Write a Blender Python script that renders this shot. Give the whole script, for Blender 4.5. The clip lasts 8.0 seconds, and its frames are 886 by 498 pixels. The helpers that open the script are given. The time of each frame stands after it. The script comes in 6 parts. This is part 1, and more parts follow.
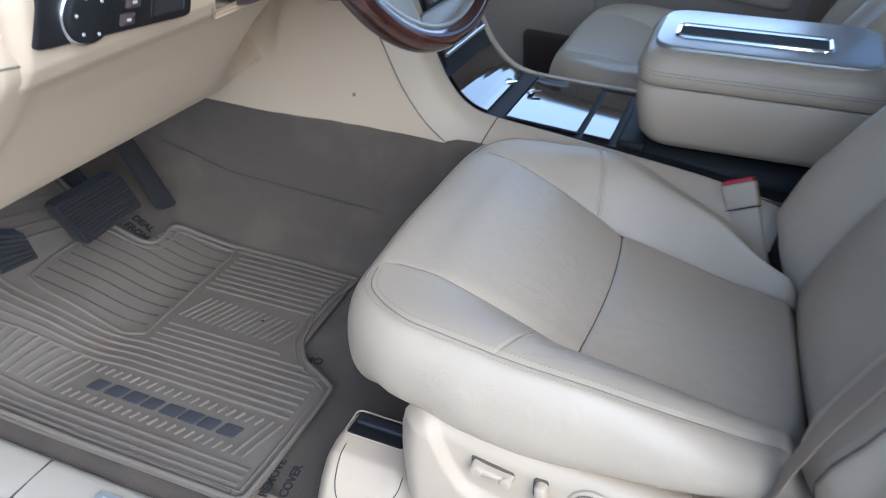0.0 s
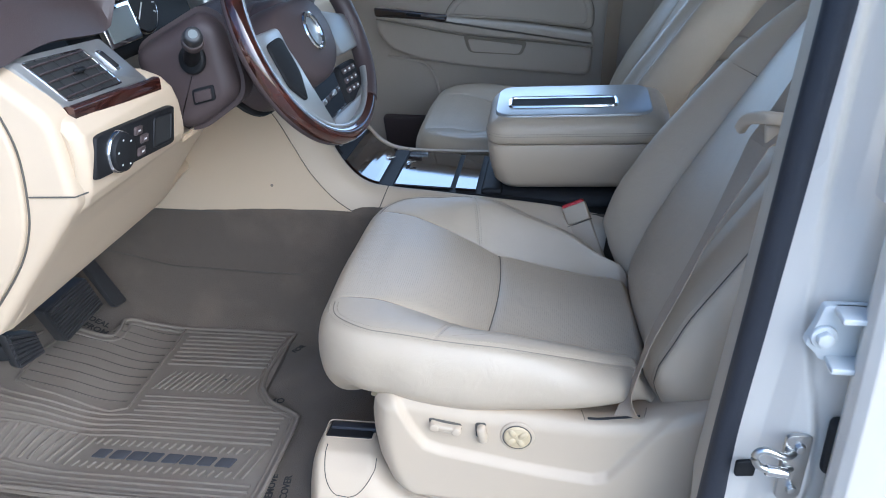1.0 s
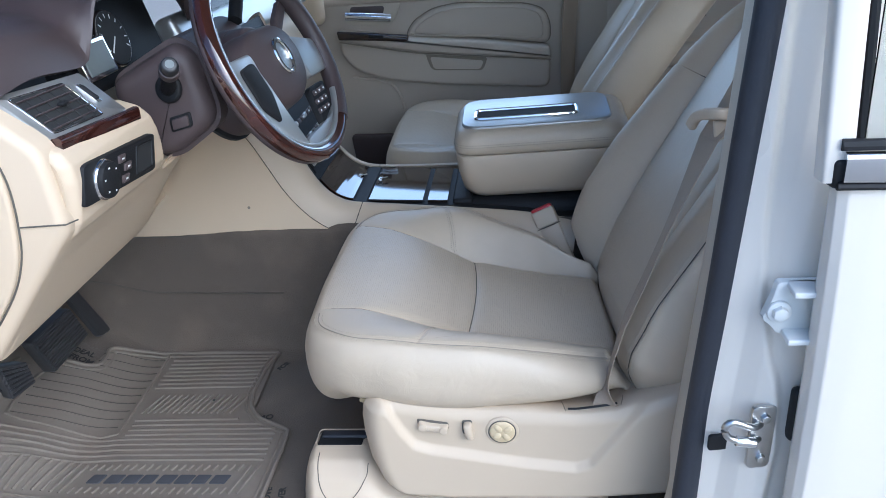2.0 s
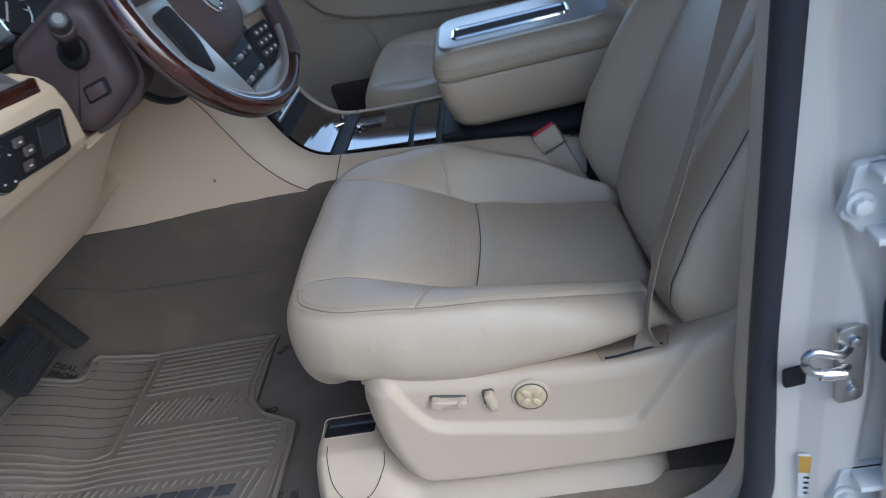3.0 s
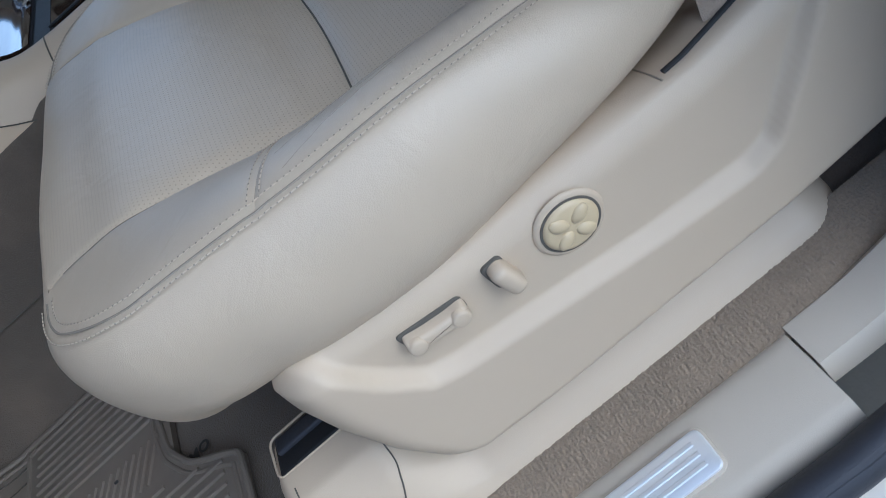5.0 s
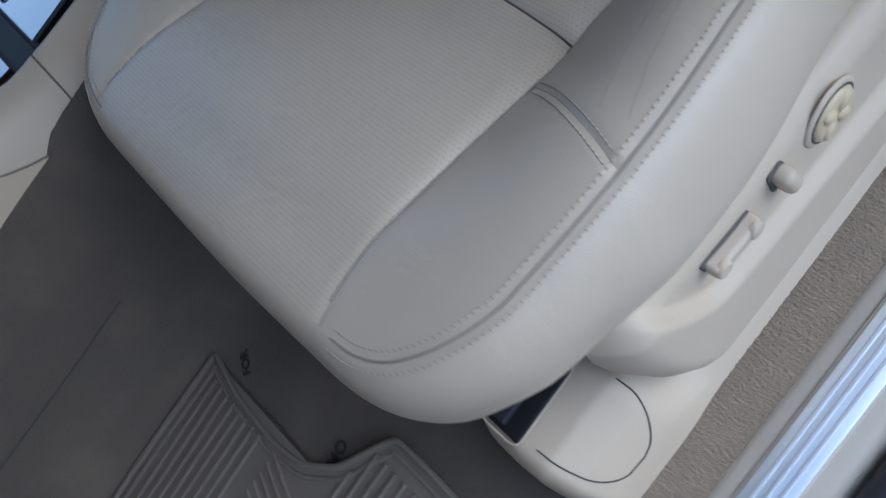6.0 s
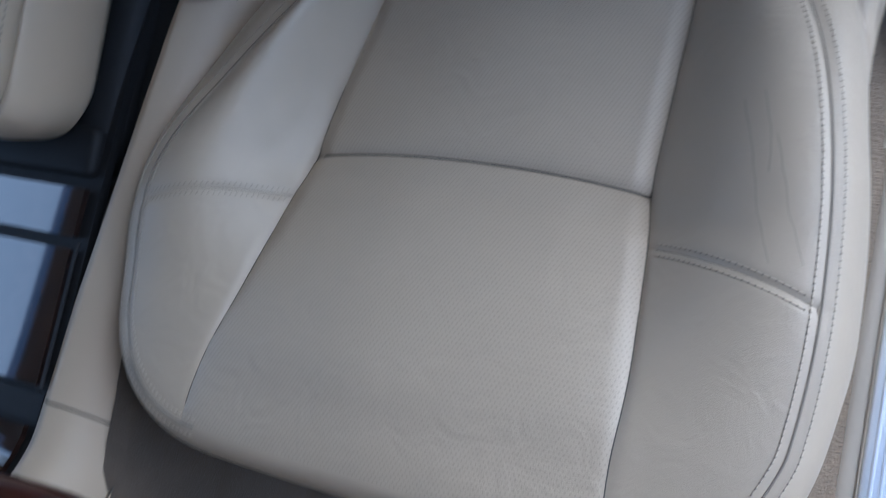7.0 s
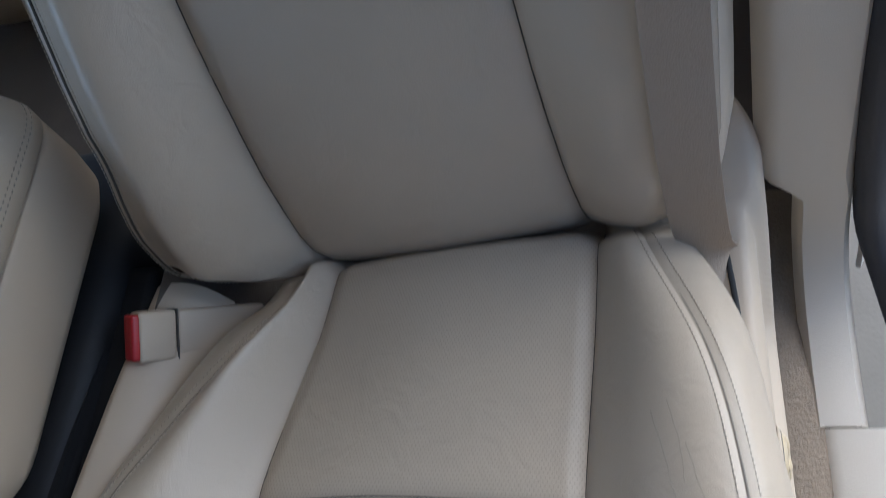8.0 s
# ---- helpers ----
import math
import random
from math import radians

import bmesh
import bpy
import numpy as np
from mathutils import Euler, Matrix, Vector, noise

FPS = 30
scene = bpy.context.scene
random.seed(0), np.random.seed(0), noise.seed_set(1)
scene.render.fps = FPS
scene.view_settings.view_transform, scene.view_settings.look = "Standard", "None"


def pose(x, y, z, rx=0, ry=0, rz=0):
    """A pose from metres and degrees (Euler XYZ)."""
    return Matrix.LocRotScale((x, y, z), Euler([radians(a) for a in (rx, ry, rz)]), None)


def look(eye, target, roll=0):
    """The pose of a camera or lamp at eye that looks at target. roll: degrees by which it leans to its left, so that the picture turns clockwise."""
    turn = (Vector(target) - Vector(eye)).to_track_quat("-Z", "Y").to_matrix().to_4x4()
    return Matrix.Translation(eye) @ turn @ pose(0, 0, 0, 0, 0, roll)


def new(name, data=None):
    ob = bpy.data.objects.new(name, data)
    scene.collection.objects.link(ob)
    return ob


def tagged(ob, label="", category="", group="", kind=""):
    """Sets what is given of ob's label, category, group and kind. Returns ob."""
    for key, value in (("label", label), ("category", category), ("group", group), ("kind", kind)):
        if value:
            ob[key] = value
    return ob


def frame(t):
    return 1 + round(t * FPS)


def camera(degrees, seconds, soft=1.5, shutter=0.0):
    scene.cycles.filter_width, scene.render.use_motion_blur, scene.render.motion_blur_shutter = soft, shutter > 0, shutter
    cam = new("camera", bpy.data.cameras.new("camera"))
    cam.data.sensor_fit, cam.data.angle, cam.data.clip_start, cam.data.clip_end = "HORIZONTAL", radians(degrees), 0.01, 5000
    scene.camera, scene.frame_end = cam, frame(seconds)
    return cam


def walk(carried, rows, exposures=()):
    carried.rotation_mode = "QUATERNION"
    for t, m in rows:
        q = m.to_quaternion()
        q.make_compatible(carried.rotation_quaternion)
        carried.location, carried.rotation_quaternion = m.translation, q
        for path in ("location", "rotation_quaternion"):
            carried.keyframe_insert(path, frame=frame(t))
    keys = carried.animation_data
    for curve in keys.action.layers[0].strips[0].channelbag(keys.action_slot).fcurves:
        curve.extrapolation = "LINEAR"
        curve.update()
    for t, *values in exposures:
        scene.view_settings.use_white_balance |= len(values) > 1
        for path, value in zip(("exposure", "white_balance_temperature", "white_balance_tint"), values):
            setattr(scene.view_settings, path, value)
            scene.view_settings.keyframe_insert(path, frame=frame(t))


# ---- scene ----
cam = camera(60.4, 8.0, soft=0.65, shutter=0.3)
PATH = [
    (0, (0.365, -0.886, 0.877), (-0.224, 0.694, -0.199), 2.2),
    (0.5, (0.371, -1.105, 0.967), (-0.029, 0.596, -0.006), -0.1),
    (1, (0.374, -1.254, 1.003), (0.097, 0.51, 0.101), -2.1),
    (1.5, (0.371, -1.322, 1.015), (0.15, 0.472, 0.159), -3.5),
    (3, (0.395, -1.125, 0.905), (0.12, 0.602, -0.067), -14.4),
    (3.5, (0.408, -0.896, 0.757), (0.015, 0.736, -0.33), -28.9),
    (4, (0.373, -0.726, 0.612), (-0.021, 0.826, -0.587), -41.0),
    (4.2, (0.362, -0.687, 0.572), (-0.019, 0.831, -0.674), -44.3),
    (5.4, (0.297, -0.618, 0.582), (-0.001, 0.717, -0.877), -54.2),
    (5.5, (0.272, -0.594, 0.598), (-0.022, 0.698, -0.9), -55.9),
    (5.8, (0.172, -0.532, 0.678), (-0.033, 0.675, -0.904), -58.4),
    (6, (0.143, -0.469, 0.728), (-0.014, 0.646, -0.925), -61.5),
    (6.3, (0.138, -0.374, 0.785), (0.048, 0.623, -0.946), -64.9),
    (6.6, (0.159, -0.279, 0.855), (0.085, 0.565, -0.956), -73.2),
    (6.9, (0.167, -0.243, 0.87), (0.199, 0.543, -0.969), -74.2),
    (7, (0.172, -0.217, 0.893), (0.268, 0.485, -0.978), -72.3),
    (7.2, (0.186, -0.235, 0.888), (0.423, 0.489, -0.961), -66.7),
    (7.4, (0.179, -0.251, 0.884), (0.621, 0.476, -0.926), -56.6),
    (7.6, (0.18, -0.26, 0.887), (0.779, 0.447, -0.885), -50.0),
    (7.8, (0.189, -0.262, 0.895), (0.922, 0.424, -0.835), -44.2),
    (8, (0.205, -0.274, 0.905), (1.037, 0.422, -0.775), -40.5),
]
walk(cam, [(t, look(eye, target, roll)) for t, eye, target, roll in PATH],
     exposures=[(0, 1.14, 4960, 7), (0.8, 1.18, 4960, 7), (1.7, 1.13, 4960, 7), (3.0, 0.50, 5050, 7), (3.5, 0.28, 5120, 8), (4.2, 0.48, 5000, 7), (5.5, 0.46, 4850, 5), (6.0, 0.38, 4720, 6), (6.5, 0.38, 4620, 6), (7.0, 0.70, 4820, 8), (7.5, 0.90, 5050, 8), (8, 0.96, 5250, 8)])

# ---- world and light: shade on a bright day ----
world = bpy.data.worlds.new("sky")
scene.world = world
world.use_nodes = True
wn, wl = world.node_tree.nodes, world.node_tree.links
sky = wn.new("ShaderNodeTexSky")
sky.sky_type, sky.sun_disc = "NISHITA", False
sky.sun_elevation, sky.sun_rotation = radians(37), radians(130)
sky.air_density, sky.dust_density = 1.0, 2.0
wl.new(sky.outputs[0], wn["Background"].inputs[0])
wn["Background"].inputs[1].default_value = 0.15
sun_data = bpy.data.lights.new("sun", "SUN")
sun_data.energy, sun_data.angle, sun_data.color = 1.25, radians(60), (1.0, 0.92, 0.80)
sun = new("sun", sun_data)
# a hazy sun behind the door side
sun.matrix_world = look((2.2, -2.6, 2.6), (0.0, 0.0, 0.0))

# area lamp added in the far window, standing in for sky light there
win_data = bpy.data.lights.new("far_window_light", "AREA")
win_data.shape, win_data.size, win_data.size_y = "RECTANGLE", 0.95, 0.44
win_data.energy, win_data.color = 1.4, (0.80, 0.90, 1.0)
win = new("far_window_light", win_data)
win.matrix_world = look((0.05, 1.345, 0.94), (0.05, 0.0, 0.60))

# ---- materials ----
def mat(name, col, rough=0.5, metal=0.0, var=0.08, size=60.0, bump=0.0, bump_size=400.0, coat=0.0, spec=0.5, stain=0.0, stain_col=None, sheen=0.0, wrinkle=0.0):
    m = bpy.data.materials.new(name)
    m.use_nodes = True
    n, l = m.node_tree.nodes, m.node_tree.links
    b = n["Principled BSDF"]
    b.inputs["Roughness"].default_value, b.inputs["Metallic"].default_value = rough, metal
    b.inputs["Coat Weight"].default_value, b.inputs["Specular IOR Level"].default_value = coat, spec
    b.inputs["Sheen Weight"].default_value = sheen
    b.inputs["Coat Roughness"].default_value = 0.04
    tc = n.new("ShaderNodeTexCoord")
    n1, n2 = n.new("ShaderNodeTexNoise"), n.new("ShaderNodeTexNoise")
    n1.inputs["Scale"].default_value, n1.inputs["Detail"].default_value = size, 4
    n2.inputs["Scale"].default_value, n2.inputs["Detail"].default_value = size / 9, 3
    ramp = n.new("ShaderNodeMix"); ramp.data_type = "RGBA"
    lo, hi = [c * (1 - var) for c in col], [min(1, c * (1 + var)) for c in col]
    ramp.inputs[6].default_value, ramp.inputs[7].default_value = (*lo, 1), (*hi, 1)
    add = n.new("ShaderNodeMath"); add.operation = "MULTIPLY_ADD"
    add.inputs[1].default_value, add.inputs[2].default_value = 0.6, 0.0
    add2 = n.new("ShaderNodeMath"); add2.operation = "MULTIPLY_ADD"; add2.inputs[1].default_value = 0.4
    for t in (n1, n2):
        l.new(tc.outputs["Object"], t.inputs["Vector"])
    l.new(n1.outputs["Fac"], add.inputs[0]); l.new(n2.outputs["Fac"], add2.inputs[0]); l.new(add.outputs[0], add2.inputs[2])
    l.new(add2.outputs[0], ramp.inputs[0])
    last = ramp.outputs[2]
    if stain:
        n3 = n.new("ShaderNodeTexNoise"); n3.inputs["Scale"].default_value, n3.inputs["Detail"].default_value = 9.0, 5
        l.new(tc.outputs["Object"], n3.inputs["Vector"])
        mr = n.new("ShaderNodeMapRange"); mr.inputs[1].default_value, mr.inputs[2].default_value = 0.48, 0.72
        mr.inputs[4].default_value = stain
        l.new(n3.outputs["Fac"], mr.inputs[0])
        mx = n.new("ShaderNodeMix"); mx.data_type = "RGBA"
        l.new(mr.outputs[0], mx.inputs[0]); l.new(last, mx.inputs[6]); mx.inputs[7].default_value = (*(stain_col or [c * 0.6 for c in col]), 1)
        last = mx.outputs[2]
    l.new(last, b.inputs["Base Color"])
    rr = n.new("ShaderNodeMapRange"); rr.inputs[3].default_value, rr.inputs[4].default_value = rough * 0.85, min(1, rough * 1.15)
    l.new(n2.outputs["Fac"], rr.inputs[0]); l.new(rr.outputs[0], b.inputs["Roughness"])
    if bump:
        nb = n.new("ShaderNodeTexVoronoi") if bump_size >= 500 else n.new("ShaderNodeTexNoise")
        nb.inputs["Scale"].default_value = bump_size
        l.new(tc.outputs["Object"], nb.inputs["Vector"])
        bp = n.new("ShaderNodeBump"); bp.inputs["Strength"].default_value, bp.inputs["Distance"].default_value = bump, 0.002
        l.new(nb.outputs[0], bp.inputs["Height"]); l.new(bp.outputs[0], b.inputs["Normal"])
        if wrinkle:
            nw = n.new("ShaderNodeTexNoise"); nw.inputs["Scale"].default_value, nw.inputs["Detail"].default_value, nw.inputs["Distortion"].default_value = 26.0, 6, 1.2
            l.new(tc.outputs["Object"], nw.inputs["Vector"])
            bw_ = n.new("ShaderNodeBump"); bw_.inputs["Strength"].default_value, bw_.inputs["Distance"].default_value = wrinkle, 0.006
            l.new(nw.outputs[0], bw_.inputs["Height"]); l.new(bw_.outputs[0], bp.inputs["Normal"])
    return m


def perforated(name, base):
    """Leather with fine rows of punched holes over the middle panel."""
    m = base.copy(); m.name = name
    n, l = m.node_tree.nodes, m.node_tree.links
    b = n["Principled BSDF"]
    tc = n.new("ShaderNodeTexCoord")
    sep = n.new("ShaderNodeSeparateXYZ"); l.new(tc.outputs["Object"], sep.inputs[0])

    def op(kind, a, c=None, d=None):
        q = n.new("ShaderNodeMath"); q.operation = kind
        for i, v in enumerate((a, c, d)):
            if v is None:
                continue
            if isinstance(v, (int, float)):
                q.inputs[i].default_value = v
            else:
                l.new(v, q.inputs[i])
        return q.outputs[0]
    step = 0.0036
    gx, gy = op("DIVIDE", sep.outputs[0], step), op("DIVIDE", sep.outputs[1], step)
    gy2 = op("ADD", gy, op("MULTIPLY", op("FLOORED_MODULO", op("FLOOR", gx), 2.0), 0.5))
    fx, fy = op("SUBTRACT", op("FRACT", gx), 0.5), op("SUBTRACT", op("FRACT", gy2), 0.5)
    r = op("SQRT", op("ADD", op("MULTIPLY", fx, fx), op("MULTIPLY", fy, fy)))
    hole = op("LESS_THAN", r, 0.16)
    old = b.inputs["Base Color"].links[0].from_socket
    mx = n.new("ShaderNodeMix"); mx.data_type = "RGBA"
    l.new(hole, mx.inputs[0]); l.new(old, mx.inputs[6]); mx.inputs[7].default_value = (0.33, 0.275, 0.205, 1)
    l.new(mx.outputs[2], b.inputs["Base Color"])
    return m


def wood(name, dark, light, rough=0.08):
    m = mat(name, dark, rough, var=0.2, size=30, coat=1.0)
    n, l = m.node_tree.nodes, m.node_tree.links
    b = n["Principled BSDF"]
    tc = n.new("ShaderNodeTexCoord"); mp = n.new("ShaderNodeMapping"); mp.inputs["Scale"].default_value = (9, 9, 9)
    w = n.new("ShaderNodeTexNoise"); w.inputs["Scale"].default_value, w.inputs["Detail"].default_value, w.inputs["Distortion"].default_value = 3.0, 8, 2.5
    l.new(tc.outputs["Object"], mp.inputs[0]); l.new(mp.outputs[0], w.inputs["Vector"])
    cr = n.new("ShaderNodeValToRGB")
    cr.color_ramp.elements[0].color, cr.color_ramp.elements[1].color = (*dark, 1), (*light, 1)
    cr.color_ramp.elements[0].position, cr.color_ramp.elements[1].position = 0.38, 0.66
    l.new(w.outputs["Fac"], cr.inputs[0]); l.new(cr.outputs[0], b.inputs["Base Color"])
    return m


LEATHER = mat("beige_leather", (0.465, 0.385, 0.283), 0.38, var=0.06, size=25, bump=0.13, bump_size=1100, wrinkle=0.22)
PERF = perforated("perforated_leather", LEATHER)
THREAD = mat("beige_thread", (0.50, 0.42, 0.315), 0.7)
SEAM = mat("seam_shadow_thread", (0.09, 0.08, 0.065), 0.8)
# darker leather tone that paints shade into the bolster's creases
CREASE = mat("crease_shade_leather", (0.31, 0.255, 0.185), 0.55)
SEWN = mat("sewn_leather_fold", (0.24, 0.205, 0.16), 0.7)
BEIGE = mat("beige_plastic", (0.480, 0.390, 0.282), 0.5, var=0.03, size=15, bump=0.10, bump_size=1400)
DASHB = mat("dash_beige_plastic", (0.585, 0.465, 0.325), 0.55, var=0.03, size=12, bump=0.10, bump_size=1200)
SILLB = mat("sill_beige_plastic", (0.49, 0.435, 0.35), 0.55, var=0.05, size=12, bump=0.15, bump_size=1200)
DOORB = mat("door_beige_vinyl", (0.475, 0.415, 0.342), 0.5, var=0.04, size=12, bump=0.1, bump_size=900)
CARPET = mat("taupe_carpet", (0.094, 0.075, 0.057), 0.95, var=0.22, size=300, bump=0.7, bump_size=480, stain=0.5, stain_col=(0.165, 0.125, 0.09), sheen=0.2)
PILE = mat("tan_carpet_pile", (0.235, 0.180, 0.122), 0.95, var=0.38, size=420, bump=1.0, bump_size=430, sheen=0.2)
MATRUB = mat("taupe_rubber", (0.160, 0.136, 0.110), 0.66, spec=0.35, var=0.12, size=50, bump=0.1, bump_size=700, stain=0.7, stain_col=(0.158, 0.126, 0.098))
MATLOGO = mat("grey_rubber_inlay", (0.058, 0.058, 0.064), 0.85, spec=0.2)
# darker mat colour, painting shade into the heel pad's grooves
MATSHADE = mat("groove_shade_rubber", (0.062, 0.054, 0.046), 0.8, spec=0.2)
BLACK = mat("black_plastic", (0.012, 0.012, 0.013), 0.6, spec=0.3, var=0.15, bump=0.1, bump_size=1200)
NAVY = mat("black_rubber_seal", (0.022, 0.024, 0.032), 0.55, var=0.2, size=80, bump=0.2, bump_size=300)
PEDAL = mat("black_rubber_pedal", (0.030, 0.030, 0.032), 0.40, var=0.3, size=90)
BROWN = mat("dark_brown_plastic", (0.074, 0.054, 0.052), 0.5, var=0.05, bump=0.12, bump_size=1200)
BROWNL = mat("dark_brown_leather", (0.064, 0.046, 0.044), 0.42, var=0.08, bump=0.15, bump_size=800)
WOOD = wood("glossy_burl_wood", (0.024, 0.0075, 0.0055), (0.060, 0.016, 0.010))
WOODD = wood("dark_glossy_wood", (0.012, 0.006, 0.005), (0.035, 0.016, 0.010), 0.04)
SILVER = mat("satin_silver_paint", (0.46, 0.455, 0.44), 0.34, 0.7, var=0.03)
CHROME = mat("chrome", (0.78, 0.78, 0.79), 0.08, 1.0, var=0.02)
STEEL = mat("zinc_steel", (0.55, 0.55, 0.54), 0.28, 1.0, var=0.08)
WHITE = mat("pearl_white_paint", (0.69, 0.635, 0.555), 0.28, var=0.02, size=20, coat=0.25)
WHITED = mat("white_primer_paint", (0.66, 0.66, 0.63), 0.4, var=0.04, size=20)
PLATE = mat("brushed_scuff_plate", (0.80, 0.82, 0.84), 0.36, 0.6, var=0.04, size=120)
RED = mat("red_button", (0.36, 0.012, 0.014), 0.35)
WEB = mat("tan_webbing", (0.325, 0.255, 0.185), 0.75, var=0.12, size=300, bump=0.3, bump_size=700)
CREAM = mat("cream_plastic", (0.52, 0.415, 0.255), 0.4, var=0.03)
HEAD = mat("grey_headliner", (0.42, 0.39, 0.34), 0.9, var=0.06, size=200, bump=0.2, bump_size=450)
ASPH = mat("pale_concrete", (0.27, 0.24, 0.20), 0.9, var=0.16, size=14, bump=0.4, bump_size=120)
YELLOW = mat("amber_label", (0.55, 0.32, 0.05), 0.5)
LCD = mat("grey_display", (0.16, 0.18, 0.18), 0.55)
INK = mat("black_ink", (0.02, 0.02, 0.02), 0.8)
PRINT = mat("white_print", (0.7, 0.7, 0.68), 0.6)


def glass(name, tint=0.78):
    m = bpy.data.materials.new(name); m.use_nodes = True
    b = m.node_tree.nodes["Principled BSDF"]
    b.inputs["Base Color"].default_value = (tint, tint * 1.03, tint * 1.03, 1)
    b.inputs["Roughness"].default_value, b.inputs["Transmission Weight"].default_value, b.inputs["IOR"].default_value = 0.0, 1.0, 1.45
    return m


GLASS = glass("window_glass")
# far darker than real glass, to dim the sky light from ahead
SCREEN = glass("darkened_windscreen_glass", 0.24)


# ---- helpers for building ----
def thing(name, at, label, category, group="", kind=""):
    e = new(name)
    e.location = at
    e.empty_display_size = 0.05
    return tagged(e, label, category, group, kind)


def attach(ob, parent):
    ob.parent = parent
    ob.matrix_parent_inverse = Matrix.Translation(parent.location).inverted() if parent.type == "EMPTY" else Matrix.Identity(4)
    return ob


def meshed(name, verts, faces, material, parent=None, label="", smooth=True, angle=40):
    me = bpy.data.meshes.new(name)
    me.from_pydata([tuple(v) for v in verts], [], [tuple(f) for f in faces])
    me.materials.append(material)
    me.update()
    bm = bmesh.new(); bm.from_mesh(me); bmesh.ops.recalc_face_normals(bm, faces=bm.faces)
    if smooth:
        for f in bm.faces:
            f.smooth = True
        for e in bm.edges:
            if len(e.link_faces) == 2 and e.calc_face_angle(0) > radians(angle):
                e.smooth = False
    bm.to_mesh(me); bm.free()
    ob = new(name, me)
    if parent is not None:
        attach(ob, parent)
    if label:
        ob["label"] = label
    return ob


def part(name, bm, material, parent=None, label="", smooth=True, angle=40):
    bmesh.ops.recalc_face_normals(bm, faces=bm.faces)
    me = bpy.data.meshes.new(name)
    if smooth:
        for f in bm.faces:
            f.smooth = True
        for e in bm.edges:
            if len(e.link_faces) == 2 and e.calc_face_angle(0) > radians(angle):
                e.smooth = False
    bm.to_mesh(me); bm.free()
    me.materials.append(material)
    ob = new(name, me)
    if parent is not None:
        attach(ob, parent)
    if label:
        ob["label"] = label
    return ob


def rbox(size, bevel=0.004, m=None, seg=3, bm=None):
    """A box with rounded edges, centred on the pose m."""
    b = bm or bmesh.new()
    t = bmesh.new()
    bmesh.ops.create_cube(t, size=1.0)
    bmesh.ops.scale(t, vec=size, verts=t.verts)
    if bevel:
        bmesh.ops.bevel(t, geom=t.edges[:], offset=min(bevel, min(size) * 0.49), segments=seg, profile=0.5, affect="EDGES")
    bmesh.ops.transform(t, matrix=m or Matrix.Identity(4), verts=t.verts)
    return merge(b, t)


def merge(b, t):
    me = bpy.data.meshes.new("tmp"); t.to_mesh(me); t.free()
    b.from_mesh(me); bpy.data.meshes.remove(me)
    return b


def cyl(r0, r1, h, m=None, n=24, bevel=0.0, bm=None):
    b = bm or bmesh.new()
    t = bmesh.new()
    bmesh.ops.create_cone(t, cap_ends=True, segments=n, radius1=r0, radius2=r1, depth=h)
    if bevel:
        es = [e for e in t.edges if len(e.link_faces) == 2 and e.calc_face_angle(0) > 0.6]
        bmesh.ops.bevel(t, geom=es, offset=bevel, segments=2, profile=0.5, affect="EDGES")
    bmesh.ops.transform(t, matrix=m or Matrix.Identity(4), verts=t.verts)
    return merge(b, t)


def slab(outline, to3d, depth, bevel=0.003, seg=2, bm=None):
    """A flat plate: outline points (a, b), to3d(a, b, h) places them; h runs from 0 to depth."""
    b = bm or bmesh.new()
    t = bmesh.new()
    lo = [t.verts.new(to3d(a, c, 0.0)) for a, c in outline]
    hi = [t.verts.new(to3d(a, c, depth)) for a, c in outline]
    k = len(outline)
    t.faces.new(lo[::-1]); top = t.faces.new(hi)
    for i in range(k):
        t.faces.new((lo[i], lo[(i + 1) % k], hi[(i + 1) % k], hi[i]))
    bmesh.ops.recalc_face_normals(t, faces=t.faces)
    if bevel:
        bmesh.ops.bevel(t, geom=list(top.edges), offset=bevel, segments=seg, profile=0.5, affect="EDGES")
    return merge(b, t)


def rounded(points, r, n=5):
    """Round the corners of a closed polygon."""
    out = []
    k = len(points)
    for i in range(k):
        p0, p1, p2 = (Vector(points[(i + j - 1) % k]) for j in range(3))
        a, b = (p0 - p1), (p2 - p1)
        ra = min(r, a.length * 0.45, b.length * 0.45)
        s, e = p1 + a.normalized() * ra, p1 + b.normalized() * ra
        for j in range(n + 1):
            f = j / n
            out.append(tuple((s * (1 - f) + p1 * f) * (1 - f) + (p1 * (1 - f) + e * f) * f))
    return out


def smooth_curve(pts, n):
    """n points along a smooth curve (Catmull-Rom) through pts, evenly by length."""
    P = [np.array(p, float) for p in pts]
    P = [2 * P[0] - P[1]] + P + [2 * P[-1] - P[-2]]
    dense = []
    for i in range(1, len(P) - 2):
        for f in np.linspace(0, 1, 24, endpoint=False):
            a, b, c, d = P[i - 1:i + 3]
            dense.append(0.5 * (2 * b + (c - a) * f + (2 * a - 5 * b + 4 * c - d) * f ** 2 + (3 * b - a - 3 * c + d) * f ** 3))
    dense.append(P[-2])
    D = np.array(dense)
    s = np.concatenate([[0], np.cumsum(np.linalg.norm(np.diff(D, axis=0), axis=1))])
    q = np.linspace(0, s[-1], n)
    return np.stack([np.interp(q, s, D[:, k]) for k in range(D.shape[1])], 1)


